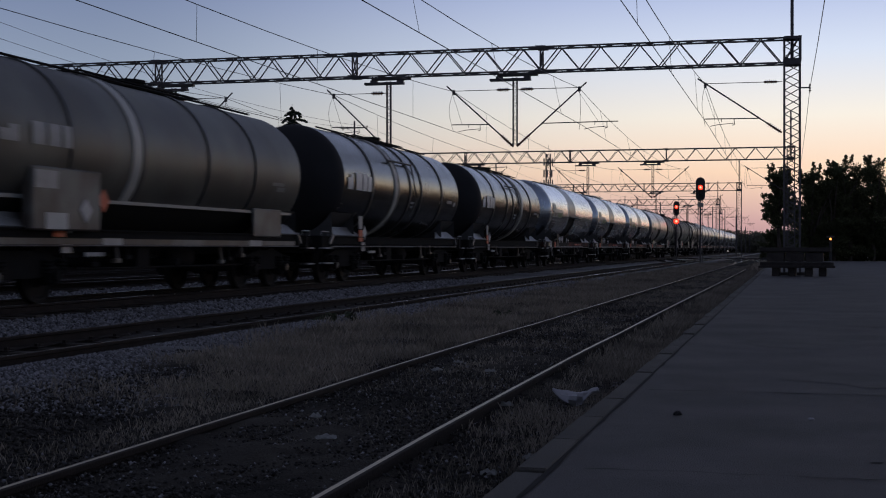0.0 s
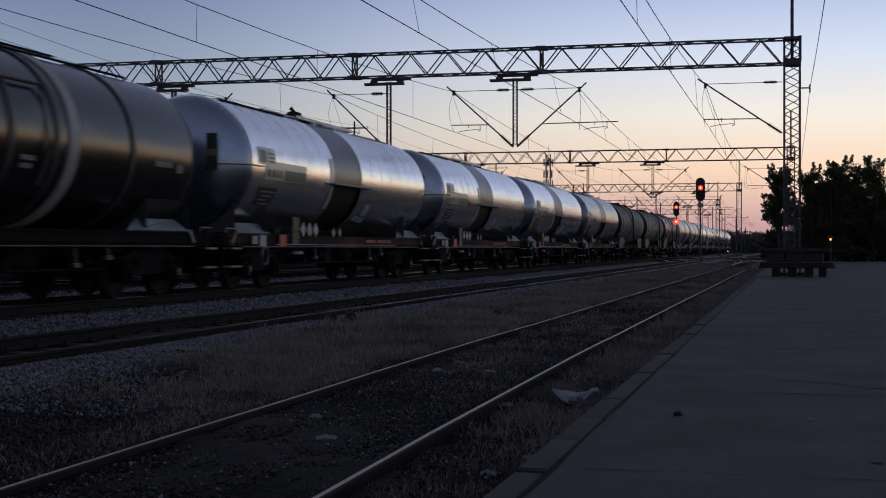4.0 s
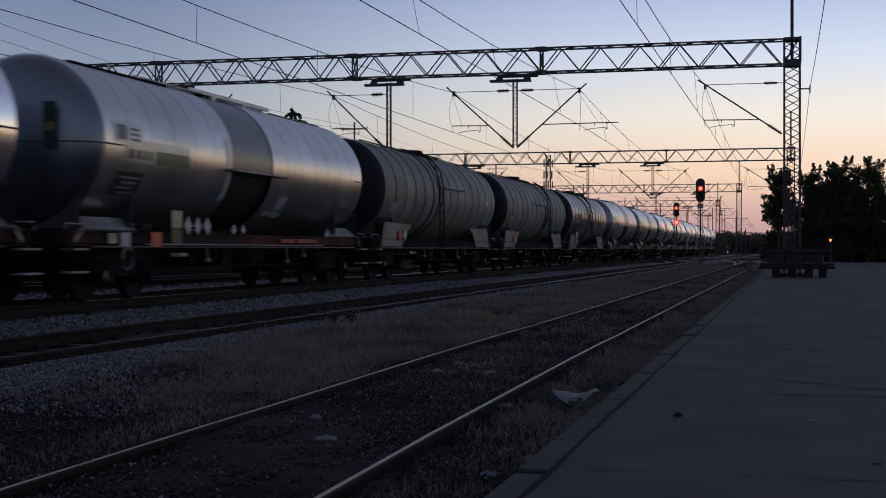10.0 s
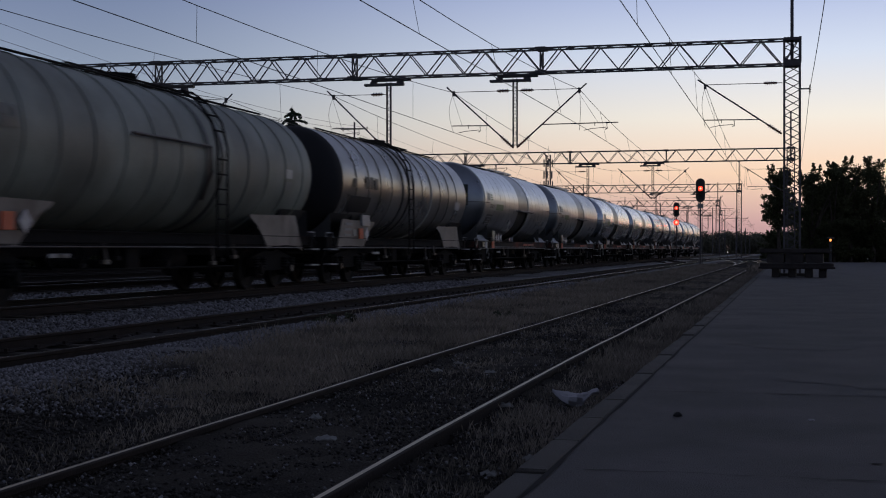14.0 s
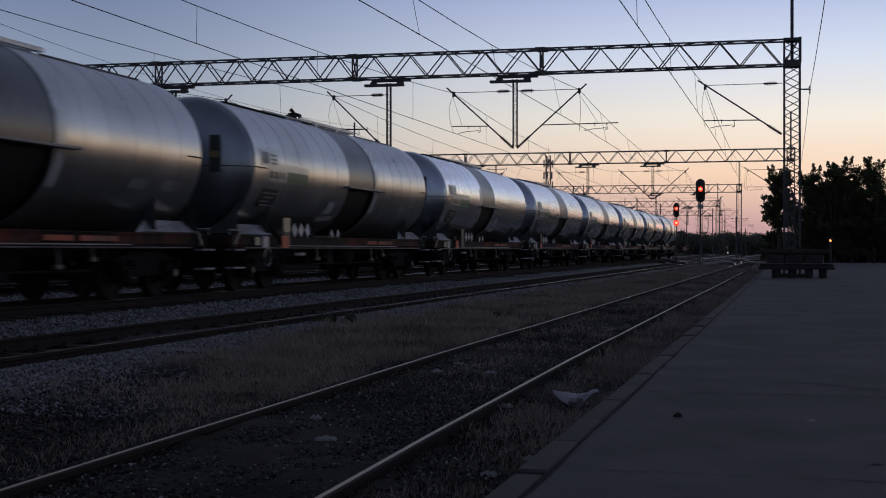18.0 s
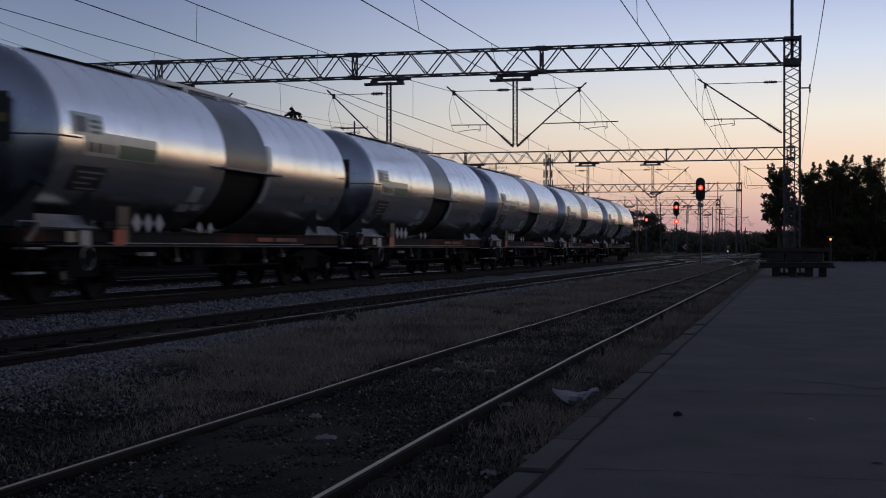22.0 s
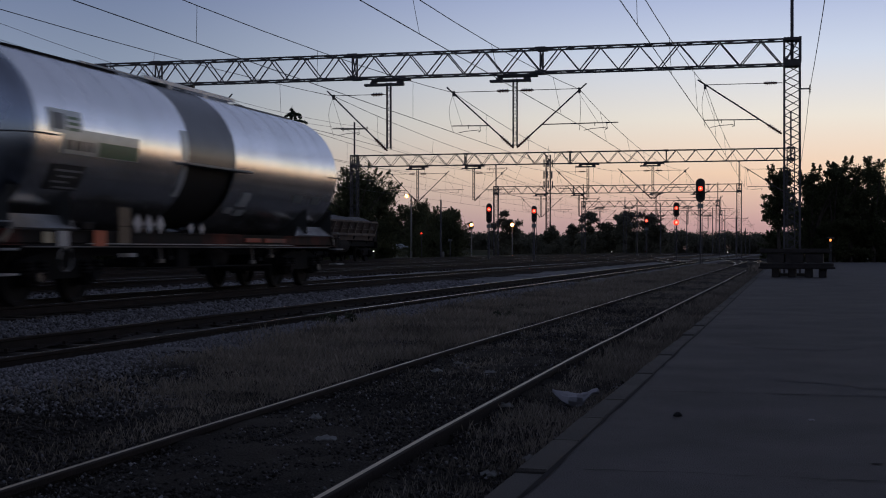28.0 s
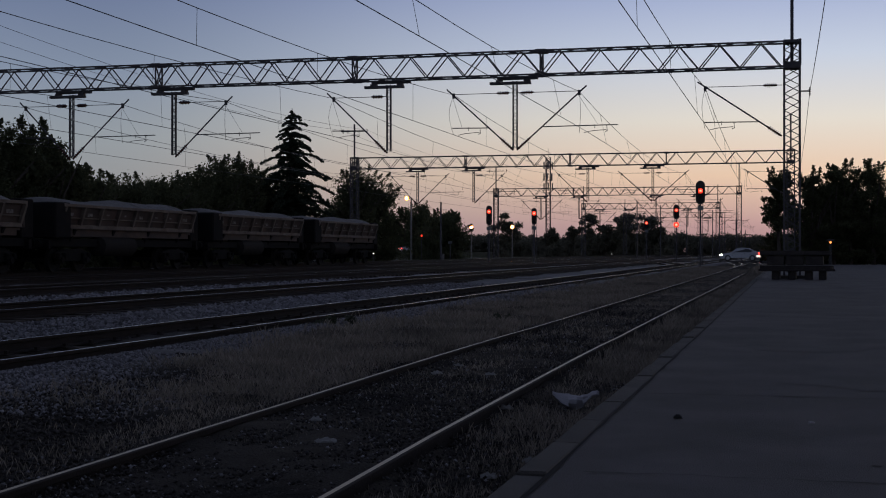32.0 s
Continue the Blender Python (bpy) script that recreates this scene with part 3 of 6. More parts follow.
def gantry(s, xl, xr, drops, pole_l=True, pole_r=True, base_l=-0.25, base_r=-0.1, far=False):
    g = thing("catenary_gantry", pose(0, s, 0), "dark steel lattice portal carrying overhead wires across the tracks", "catenary gantry", "gantries of the overhead line")
    ch = 0.062
    cuts = [xl] + [x for x in (-25.5, -16.9, -9.28) if xl < x < xr - 2] + [xr - 0.38]
    mid = (BEAM0 + BEAM1) / 2
    for a, c in zip(cuts, cuts[1:]):
        b = lattice(Build(), (a, 0, mid), (c, 0, mid), 0.62, BEAM1 - BEAM0, 1.51, ch, 0.042)
        if a > xl:
            # the bolted splice: a pair of uprights with a brace between them
            for j in (-0.31, 0.31):
                b.bar((a, j, BEAM0), (a, j, BEAM1), 0.055)
                b.box(a - 0.2, a + 0.2, j - 0.05, j + 0.05, BEAM0 - 0.05, BEAM0 + 0.06).box(a - 0.2, a + 0.2, j - 0.05, j + 0.05, BEAM1 - 0.06, BEAM1 + 0.05)
            b.bar((a, -0.31, BEAM0), (a, 0.31, BEAM1), 0.045)
            b.bar((a, -0.31, BEAM1), (a, 0.31, BEAM0), 0.045)
        if c > xr - 0.5:
            for i in (BEAM0, BEAM1):
                for j in (-0.31, 0.31):
                    b.bar((c, j, i), (xr, j, i), ch)
        part("beam_section", b, M["steel"], g, smooth=0)
    for x, base, pole in ((xl, base_l, pole_l), (xr, base_r, pole_r)):
        b = lattice(Build(), (x, 0, base), (x, 0, BEAM1), 0.5, 0.56, 0.62, 0.08, 0.032, both=False)
        b.box(x - 0.32, x + 0.32, -0.34, 0.34, BEAM0 - 0.08, BEAM0 + 0.16)
        b.box(x + 0.24, x + 0.34, -0.3, 0.3, BEAM0 + 0.1, BEAM1 + 0.08).box(x - 0.3, x + 0.34, -0.33, 0.33, BEAM1 - 0.05, BEAM1 + 0.06)
        b.bar((x - 0.26, -0.3, BEAM0 + 0.1), (x + 0.22, -0.3, BEAM1), 0.12, 0.03).bar((x - 0.26, 0.3, BEAM0 + 0.1), (x + 0.22, 0.3, BEAM1), 0.12, 0.03)
        part("mast", b, M["steel"], g, smooth=0)
        part("mast_footing", Build().box(x - 0.55, x + 0.55, -0.5, 0.5, base - 0.3, base + 0.12, 0.03), M["kerb"], g)
        if pole:
            part("top_pole", Build().box(x - 0.06, x + 0.06, -0.06, 0.06, BEAM0, 11.6, 0.01), M["steel"], g)
    for xd, arms in drops:
        if xd < xr - 0.6:
            post = part("drop_post", lattice(Build(), (xd, 0, 5.02), (xd, 0, BEAM0 - 0.2), 0.11, 0.155, 0.27, 0.036, 0.014, both=False), M["steel"], g, smooth=0)
            b = Build()
            b.box(xd - 1.0, xd + 0.62, -0.12, 0.12, BEAM0 - 0.33, BEAM0 - 0.23, 0.01).box(xd - 0.7, xd + 0.9, -0.12, 0.12, BEAM0 - 0.15, BEAM0 - 0.05, 0.01)
            b.box(xd - 0.75, xd - 0.5, -0.1, 0.1, BEAM0 - 0.23, BEAM0 - 0.15).box(xd + 0.35, xd + 0.6, -0.1, 0.1, BEAM0 - 0.23, BEAM0 - 0.15)
            part("hanger_plate", b, M["steel"], g)
        for xt, dz in arms:
            cantilever(g, xd, xt, 4.95 if xd < xr - 0.6 else 5.2, 7.18, 5.85, 0)
    return g


DROPS = [(-10.33, [(-12.8, 0), (-7.81, 0)]), (-15.47, [(-17.79, 0)]), (-24.81, [(-22.48, 0)]), (-29.54, [(-27.16, 0), (-31.72, 0)])]
GANTRIES = [(52.0, -34.8, 0.14), (107.6, -35.0, 0.2), (165.0, -35.2, -5.65), (219.0, -32.2, -10.8), (275.0, -32.0, -13.0)]
for s, xl, xr in GANTRIES:
    gantry(s, xl, xr, DROPS + ([(xr - 0.3, [(-3.03, 0)])] if xr > -2 else []), True, True, base_r=0.0 if xr > -1 else -0.2)


def make_wires():
    spans = [-4.0, 52.0, 107.6, 165.0, 219.0, 275.0, 330.0]
    # messenger line, contact line at the masts, and its stagger half-way to the next
    for k, (xt, xc, st) in enumerate(((-3.03, -2.91, -0.22), (-7.81, -7.49, -0.37), (-12.8, -12.8, -0.04), (-17.79, -17.64, -0.9), (-22.48, -22.38, -0.4), (-27.16, -26.95, -0.4), (-31.72, -31.6, -0.4))):
        w = thing("overhead_wire", Matrix(), "thin dark contact wire hung from a sagging messenger cable", "overhead wire", "overhead wires of the tracks")
        n_sp = 2 if k == 0 else 6
        for q in range(n_sp):
            y0, y1 = spans[q], spans[q + 1]
            z0 = 5.61
            sag = (0.75, 0.75, 0.75, 0.6, 0.7, 0.7, 0.7)[k]
            xa, xb = (xc + st, xc) if q % 2 == 0 else (xc, xc + st)
            top = 7.18
            msg = [(xt, y0 + (y1 - y0) * i / 14, top - sag * 4 * (i / 14) * (1 - i / 14)) for i in range(15)]
            part("messenger_cable", Build().tube(msg, 0.011, 5), M["wire"], w)
            part("contact_wire", Build().tube([(xa, y0, z0), (xb, y1, z0)], 0.011, 5), M["wire"], w)
            for i in (1.5, 4, 6, 8, 10, 12.5):
                u = i / 14
                zt = top - sag * 4 * u * (1 - u)
                y = y0 + (y1 - y0) * u
                part("dropper", Build().tube([(xt, y, zt), (xa + (xb - xa) * u, y, z0)], 0.006, 4), M["wire"], w)
    for x, z, sag in ((0.78, 6.95, 0.5), (-33.9, 11.1, 0.7), (-36.0, 11.1, 0.7)):
        w = thing("feeder_wire", Matrix(), "thin dark feeder wire along the masts", "overhead wire", "feeder wires along the masts")
        for y0, y1 in zip(spans[:4], spans[1:5]):
            part("wire", Build().tube([(x, y0 + (y1 - y0) * i / 12, z - sag * 4 * (i / 12) * (1 - i / 12)) for i in range(13)], 0.011, 5), M["wire"], w)
    for s, xl, xr in GANTRIES[:4]:
        b = Build().bar((xl - 1.2, s, 11.0), (xl + 1.1, s, 11.0), 0.07)
        br = solid("feeder_bracket", b, M["steel"], "steel crossarm with insulators on a mast top", "line bracket", "feeder brackets")
        for x in (-33.9, -36.0):
            ib = Build()
            insulator(ib, (x, s, 10.86), (x, s, 11.16), 0.07, 3)
            part("insulator", ib, M["insul"], br)
        if xr > -1:
            b = Build().bar((xr + 0.25, s, 6.95), (0.8, s, 6.95), 0.05)
            br = solid("feeder_bracket", b, M["steel"], "small steel bracket holding a wire beside the mast", "line bracket", "feeder brackets")
            ib = Build()
            insulator(ib, (0.78, s, 6.8), (0.78, s, 7.05), 0.05, 3)
            part("insulator", ib, M["insul"], br)


make_wires()


# ---- signals ----
def signal(x, y, base, bottom, top, lens, width=0.58, second=None, lamps=3):
    sg = thing("railway_signal", pose(x, y, 0, 0, 0, 6), "black oblong signal head on a post showing a red light", "railway signal", "red signals of the yard")
    part("post", Build().tube([(0, 0, base), (0, 0, bottom + 0.1)], 0.065, 10), M["steel"], sg)
    part("footing", Build().box(-0.3, 0.3, -0.3, 0.3, base - 0.25, base + 0.1, 0.03), M["pole"], sg)
    r = width / 2
    sec = [(r * math.sin(a), top - r + r * math.cos(a)) for a in np.linspace(-math.pi / 2, math.pi / 2, 9)] + \
          [(r * math.sin(a), bottom + r + r * math.cos(a)) for a in np.linspace(math.pi / 2, math.pi * 1.5, 9)]
    part("head", Build().extrude([(float(a), float(b)) for a, b in sec], -0.02, 0.16), M["black"], sg)
    for i in range(lamps):
        zz = lens - i * (lens - bottom - r) / max(1, lamps - 1)
        ring = part("hood", Build().lathe([(-0.26, 0.185), (-0.02, 0.19), (-0.02, 0.178), (-0.26, 0.173)], 14, "y", (0, 0, zz), -2.0, 2.0), M["black"], sg)
        if i == 0:
            part("lens", Build().lathe([(-0.085, 0.0), (-0.08, 0.09), (-0.06, 0.155), (-0.021, 0.17)], 16, "y", (0, 0, zz)), M["red_glow"], sg, "glowing red lens")
            part("bulb", Build().lathe([(-0.115, 0.0), (-0.11, 0.05), (-0.08, 0.085)], 12, "y", (0, 0, zz)), M["red_core"], sg, "bright centre of the lens")
    if second:
        part("lower_lamp", Build().lathe([(-0.12, 0.0), (-0.11, 0.15), (-0.06, 0.25), (0.1, 0.27), (0.1, 0.0)], 16, "y", (0, 0, second)), M["red_glow"], sg, "round red lamp under the head")
        part("bulb", Build().lathe([(-0.17, 0.0), (-0.16, 0.08), (-0.1, 0.13)], 12, "y", (0, 0, second)), M["red_core"], sg)
    else:
        part("number_plate", Build().box(-0.2, 0.2, -0.09, -0.07, bottom - 0.42, bottom - 0.12, 0.005), M["label_dim"], sg, "small pale plate")
    lad = Build()
    for xx in (-0.16, 0.16):
        lad.bar((xx, 0.22, base), (xx, 0.2, top - 0.1), 0.03)
    zz = base + 0.4
    while zz < top - 0.2:
        lad.bar((-0.16, 0.21, zz), (0.16, 0.21, zz), 0.022)
        zz += 0.32
    part("ladder", lad, M["steel"], sg, smooth=0)


signal(-5.8, 94.0, -0.3, 4.22, 5.84, 5.14, 0.62)
signal(-10.4, 131.6, -0.2, 4.1, 5.5, 4.95, 0.55, second=3.57)
signal(-15.0, 149.0, -0.05, 3.5, 4.62, 4.12, 0.5, lamps=2)
signal(-24.5, 112.0, 0.0, 3.22, 4.88, 4.37, 0.48)
signal(-19.8, 107.5, 0.0, 3.16, 4.5, 4.07, 0.42)


# ---- trees ----
def leaf_cloud(centres, radii, per, size, seed, flat=0.75):
    """Small leaf quads scattered in many clumps."""
    r = np.random.default_rng(seed)
    n = len(centres) * per
    c = np.repeat(np.asarray(centres), per, 0)
    rad = np.repeat(np.asarray(radii), per)
    d = r.normal(size=(n, 3))
    d /= np.linalg.norm(d, axis=1)[:, None]
    p = c + d * (rad * r.uniform(0.05, 1.1, n) ** 0.75)[:, None] * np.array([1, 1, flat])
    a = r.normal(size=(n, 3))
    a /= np.linalg.norm(a, axis=1)[:, None]
    e = np.cross(a, r.normal(size=(n, 3)))
    e /= np.linalg.norm(e, axis=1)[:, None]
    s = size * r.uniform(0.6, 1.3, n)[:, None]
    v = np.stack([p - a * s, p + e * s * 0.55, p + a * s, p - e * s * 0.55], 1).reshape(-1, 3)
    return v, np.arange(4 * n).reshape(n, 4)


def broad_tree(x, y, z, height, spread, seed, label, clumps=70, per=60, size=0.16, trunk=True, low=0.25, category="tree", name="tree", dense=False):
    r = random.Random(seed)
    t = thing(name, pose(x, y, z), label, category, "trees and bushes round the yard")
    b = Build()
    fork = height * max(0.22, low)
    b.tube([(0, 0, -0.2), (0.05, 0.03, fork * 0.5), (0.1 * r.uniform(-1, 1), 0.1, fork), (0.2 * r.uniform(-1, 1), 0.1, height * 0.8)],
           [0.045 * height * 0.55, 0.022 * height, 0.018 * height, 0.004 * height], 8)
    cs, rs = [], []
    n_l = 9 if clumps > 40 else 6
    for i in range(n_l):
        a = 2 * math.pi * (i + r.uniform(-0.3, 0.3)) / n_l
        zb = fork * r.uniform(0.8, 1.3)
        L = spread * r.uniform(0.6, 0.95)
        tip = Vector((L * math.cos(a), L * math.sin(a), height * r.uniform(0.5, 0.85)))
        mid = Vector((0.45 * L * math.cos(a), 0.45 * L * math.sin(a), (zb + tip.z) / 2 + 0.05 * height))
        b.tube([(0, 0, zb), mid, tip], [0.012 * height, 0.008 * height, 0.003 * height], 6)
    part("trunk", b, M["bark"], t)
    for i in range(clumps):
        a = r.uniform(0, 2 * math.pi)
        h = r.uniform(low, 1.0)
        prof = math.sin(min(1, (h - low) / (1 - low) * 0.72 + 0.24) * math.pi) ** 0.5
        q = spread * prof * r.uniform(0.25, 1.0) * (0.82 + 0.3 * math.sin(3 * a + seed) * math.sin(2 * a + 1))
        cs.append((q * math.cos(a), q * math.sin(a), height * (h * 0.93) + r.uniform(-0.3, 0.3)))
        rs.append(spread * r.uniform(0.10, 0.34))
    # sprays of twigs that break the outline
    sc, sr = [], []
    for i in range(34):
        k = r.randrange(clumps)
        c, q = Vector(cs[k]), rs[k]
        out = Vector((c.x, c.y, max(0.2, c.z - height * 0.45))).normalized()
        d = (out + Vector((r.uniform(-0.5, 0.5), r.uniform(-0.5, 0.5), r.uniform(-0.4, 0.4)))).normalized()
        for j in range(6):
            p = c + d * (q * 0.8 + 0.12 * j * (0.7 + 0.1 * height * 0.4))
            sc.append(tuple(p))
            sr.append(0.3 - 0.04 * j)
    v, f = leaf_cloud(cs, rs, per, size, seed)
    v2, f2 = leaf_cloud(sc, sr, 16, size, seed + 1)
    # the dense middle of the crown
    q = 0.70 if dense else 0.58
    core = [(q * x, q * y, low * height * 0.2 + zz * 0.86) for x, y, zz in cs]
    v3, f3 = leaf_cloud(core, [0.8 * q for q in rs], 22 if dense else 10, size * (2.8 if dense else 2.0), seed + 2)
    v = np.concatenate([v, v2, v3])
    f = np.concatenate([f, f2 + f.size, f3 + f.size + f2.size])
    part("crown", raw_mesh("crown", v, f, M["leaf"]), None, t)
    return t


def spruce(x, y, z, height, spread, seed):
    r = random.Random(seed)
    t = thing("spruce", pose(x, y, z), "tall dark spruce with drooping layered branches", "tree", "trees and bushes round the yard")
    b = Build().tube([(0, 0, -0.2), (0, 0, height * 0.5), (0.05, 0, height)], [0.22, 0.12, 0.015], 8)
    cs, rs = [], []
    # whorls of branches: metres below the tip and reach, widening downwards
    whorls = [(0.1, 0.10), (0.5, 0.38), (0.95, 0.75), (1.6, 1.2), (2.45, 1.6), (3.3, 2.0), (4.2, 2.45), (5.1, 2.6), (6.0, 3.3), (6.9, 3.5), (7.7, 3.9)]
    whorls += [(7.7 + 0.8 * k, 3.8 + 0.08 * k) for k in range(1, 7)]
    for k, (down, reach) in enumerate(whorls):
        nb = (3, 4, 6, 7)[k] if k < 4 else 14
        for j in range(nb):
            zz = height - down * spread + r.uniform(-0.26, 0.26)
            LL = reach * spread * r.uniform(0.62, 1.2)
            a = 2 * math.pi * (j + 0.5 * (k % 2) + r.uniform(-0.25, 0.25)) / nb
            dr = r.uniform(0.36, 0.6)
            at = lambda q: (LL * q * math.cos(a), LL * q * math.sin(a), zz + 0.30 * LL * q - dr * LL * q ** 2.2)
            if j % 2 and k > 3:
                LL *= 0.55
                zz -= 0.4
            b.tube([at(q) for q in (0, 0.35, 0.7, 1.0)], [0.05, 0.03, 0.02, 0.008], 5)
            for q in np.linspace(0.1, 1.0, max(4, int(LL * 7))):
                p = at(q)
                wd = 0.15 * LL * (1 - abs(q - 0.5)) * (1.1 - 0.6 * q) + 0.03
                for s in (-1, 0, 1):
                    cs.append((p[0] - s * wd * math.sin(a), p[1] + s * wd * math.cos(a), p[2] - 0.06 - 0.06 * abs(s)))
                    rs.append(0.08 + 0.03 * min(LL, 2))
    part("trunk", b, M["bark"], t)
    v, f = leaf_cloud(cs, rs, 9, 0.10, seed, flat=0.7)
    part("crown", raw_mesh("crown", v, f, M["needle"]), None, t)


def woods(name, label, pts, seed, per=26, size=0.5, material="wood_far"):
    """A far belt of trees as one mass of leaf clumps."""
    r = random.Random(seed)
    cs, rs = [], []
    for x, y, h, w in pts:
        n = int(9 + h * 2)
        for i in range(n):
            u = r.uniform(0, 1)
            cs.append((x + r.uniform(-w, w) * (1 - 0.5 * u), y + r.uniform(-w, w), -0.2 + h * u * 0.95))
            rs.append(r.uniform(0.25, 0.5) * min(w, h))
    v, f = leaf_cloud(cs, rs, per, size, seed)
    tagged(new(name, raw_mesh(name, v, f, M[material])), label, "trees", kind="stuff")


def make_trees():
    # right of the platform's end
    for x, y, h, w, sd, lo in ((-0.75, 113, 7.7, 1.9, 1, 0.42), (1.8, 115.5, 7.9, 2.3, 2, 0.1), (3.6, 116, 8.2, 2.2, 51, 0.1), (5.0, 117, 8.9, 2.3, 3, 0.1), (6.8, 117, 8.6, 2.5, 4, 0.1), (8.9, 118, 7.3, 2.4, 52, 0.1), (12.2, 118, 7.4, 3.4, 5, 0.1), (16, 118, 8.0, 3.8, 53, 0.1),
                               (3.2, 121, 6.6, 3.2, 6, 0.02), (6.3, 122, 6.2, 3.4, 7, 0.02), (9.6, 122, 6.2, 3.4, 8, 0.02), (2.2, 125, 4.3, 2.6, 9, 0.02), (13, 122, 6, 3.4, 10, 0.02), (-1.2, 150, 3.4, 1.6, 54, 0.02)):
        broad_tree(x, y, -0.3, h, w, sd, "dark leafy tree in full summer foliage behind the platform", 84, 120, 0.10, low=lo)
    # behind the hopper wagons
    for x, y, h, w, sd in ((-41.5, 63.5, 7.9, 3.4, 11), (-40.6, 66, 8.4, 2.9, 12), (-45, 65, 7.6, 4.2, 55), (-39.9, 68, 7.8, 2.2, 56), (-39.8, 69.4, 7.0, 1.7, 57), (-40.3, 72, 6.2, 1.6, 58), (-40.7, 74.6, 5.6, 1.9, 19), (-46, 79, 5.4, 3.99, 26), (-46, 83, 6.0, 3.99, 13), (-46, 87.5, 6.5, 3.99, 14), (-46, 92, 6.8, 3.99, 15), (-46, 96, 7.1, 3.99, 16),
                           (-46, 100, 8.0, 3.6, 30), (-46, 104, 9.0, 3.6, 27), (-46, 108, 9.6, 3.6, 28), (-46, 112.5, 8.7, 4.0, 20), (-45, 117, 8.3, 3.99, 32), (-39.6, 122, 9.5, 3.5, 17), (-39.4, 127, 9.0, 3.4, 18), (-43, 133, 7.6, 4.26, 29), (-52, 74, 6.5, 4.79, 21),
                           (-46, 137, 6.6, 3.99, 33), (-40.5, 160, 5.8, 4.26, 23), (-44.5, 172, 6.0, 3.0, 24), (-47.5, 184, 5.6, 3.0, 25), (-54.4, 200, 9.0, 3.6, 59), (-50.2, 200, 7.2, 3.0, 60)):
        broad_tree(x, y, -0.3, h, w, sd, "dark leafy tree in full summer foliage beyond the tracks", 130, 100, 0.095, low=0.02, dense=True)
    for q, h, w, sd in ((-0.2711, 13.0, 3.0, 41), (-0.2466, 11.2, 2.9, 42), (-0.285, 12.2, 4.2, 43), (-0.297, 11.5, 4.2, 44)):
        broad_tree(q * 316, 316, -0.3, h, w, sd, "tall airy leafy tree beyond the side road", 90, 80, 0.17, low=0.2)
    spruce(-42.6, 113, -0.3, 14.05, 1.0, 31)
    r = random.Random(5)
    pts = []
    for i in range(18):
        pts.append((-58 + r.uniform(-4, 3), 70 + i * 4.2, r.uniform(3.5, 5.2), 3.0))
    woods("undergrowth", "dark hedge of shrubs and undergrowth beyond the tracks", pts, 9, 50, 0.2)
    pts = []
    for i in range(150):
        x = -150 + 1.2 * i
        h = 4.9 + 0.5 * math.sin(x * 0.13) + r.uniform(-0.4, 0.5)
        pts.append((x, 330 + r.uniform(-12, 12) - 0.1 * x, h, 4.5))
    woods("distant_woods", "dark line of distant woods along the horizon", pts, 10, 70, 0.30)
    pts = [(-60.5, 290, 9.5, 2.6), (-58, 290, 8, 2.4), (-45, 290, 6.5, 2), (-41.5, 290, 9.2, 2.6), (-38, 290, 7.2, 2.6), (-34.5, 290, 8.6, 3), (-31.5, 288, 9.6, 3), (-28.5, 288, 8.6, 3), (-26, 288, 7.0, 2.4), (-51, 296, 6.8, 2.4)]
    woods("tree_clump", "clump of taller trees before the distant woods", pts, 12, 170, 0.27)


make_trees()


# ---- lamps, poles, tower ----
def lamp_post(x, y, z, size, label, mt="sodium", tilt=0.0, pole=True):
    lp = thing("lamp_post", pose(x, y, 0), label, "lamp post", "yard lamps")
    part("pole", Build().tube([(0, 0, -0.3), (0, 0, z - 0.1), (-0.3 * tilt, 0, z + 0.15)], [0.13, 0.09, 0.05], 8), M["black"] if mt == "amber_small" else M["pole"], lp)
    part("lantern", Build().box(-0.35 * tilt - 0.3, -0.35 * tilt + 0.3, -0.16, 0.16, z + 0.1, z + 0.24, 0.03), M["steel"], lp)
    # on sodium lamps this larger ball gives the orange halo a shape
    part("bulb", Build().lathe([(-size, 0.0), (-size * 0.7, size * 0.72), (0, size), (size * 0.7, size * 0.72), (size, 0.0)], 14, "z", (-0.35 * tilt, -0.1, z)), M[mt], lp, "glowing orange bulb with its halo")
    if mt == "sodium":
        k = 0.62 * size
        part("bulb_core", Build().lathe([(-k, 0.0), (-k * 0.7, k * 0.72), (0, k), (k * 0.7, k * 0.72), (k, 0.0)], 12, "z", (-0.35 * tilt + 0.1 * size, -0.1 - 0.75 * size, z)), M["lamp_core"], lp, "bright core of the lamp")


lamp_post(-45.3, 162, 7.6, 0.28, "concrete lamp post with a glowing orange lamp", tilt=1.6)
lamp_post(-54.6, 235, 5.35, 0.36, "lamp post with a bright orange lamp far beyond the tracks")
lamp_post(-48.0, 239, 5.4, 0.36, "lamp post with a bright orange lamp far beyond the tracks")
lamp_post(3.23, 111, 1.72, 0.10, "low lamp post with a small orange light under the trees", "amber_small")


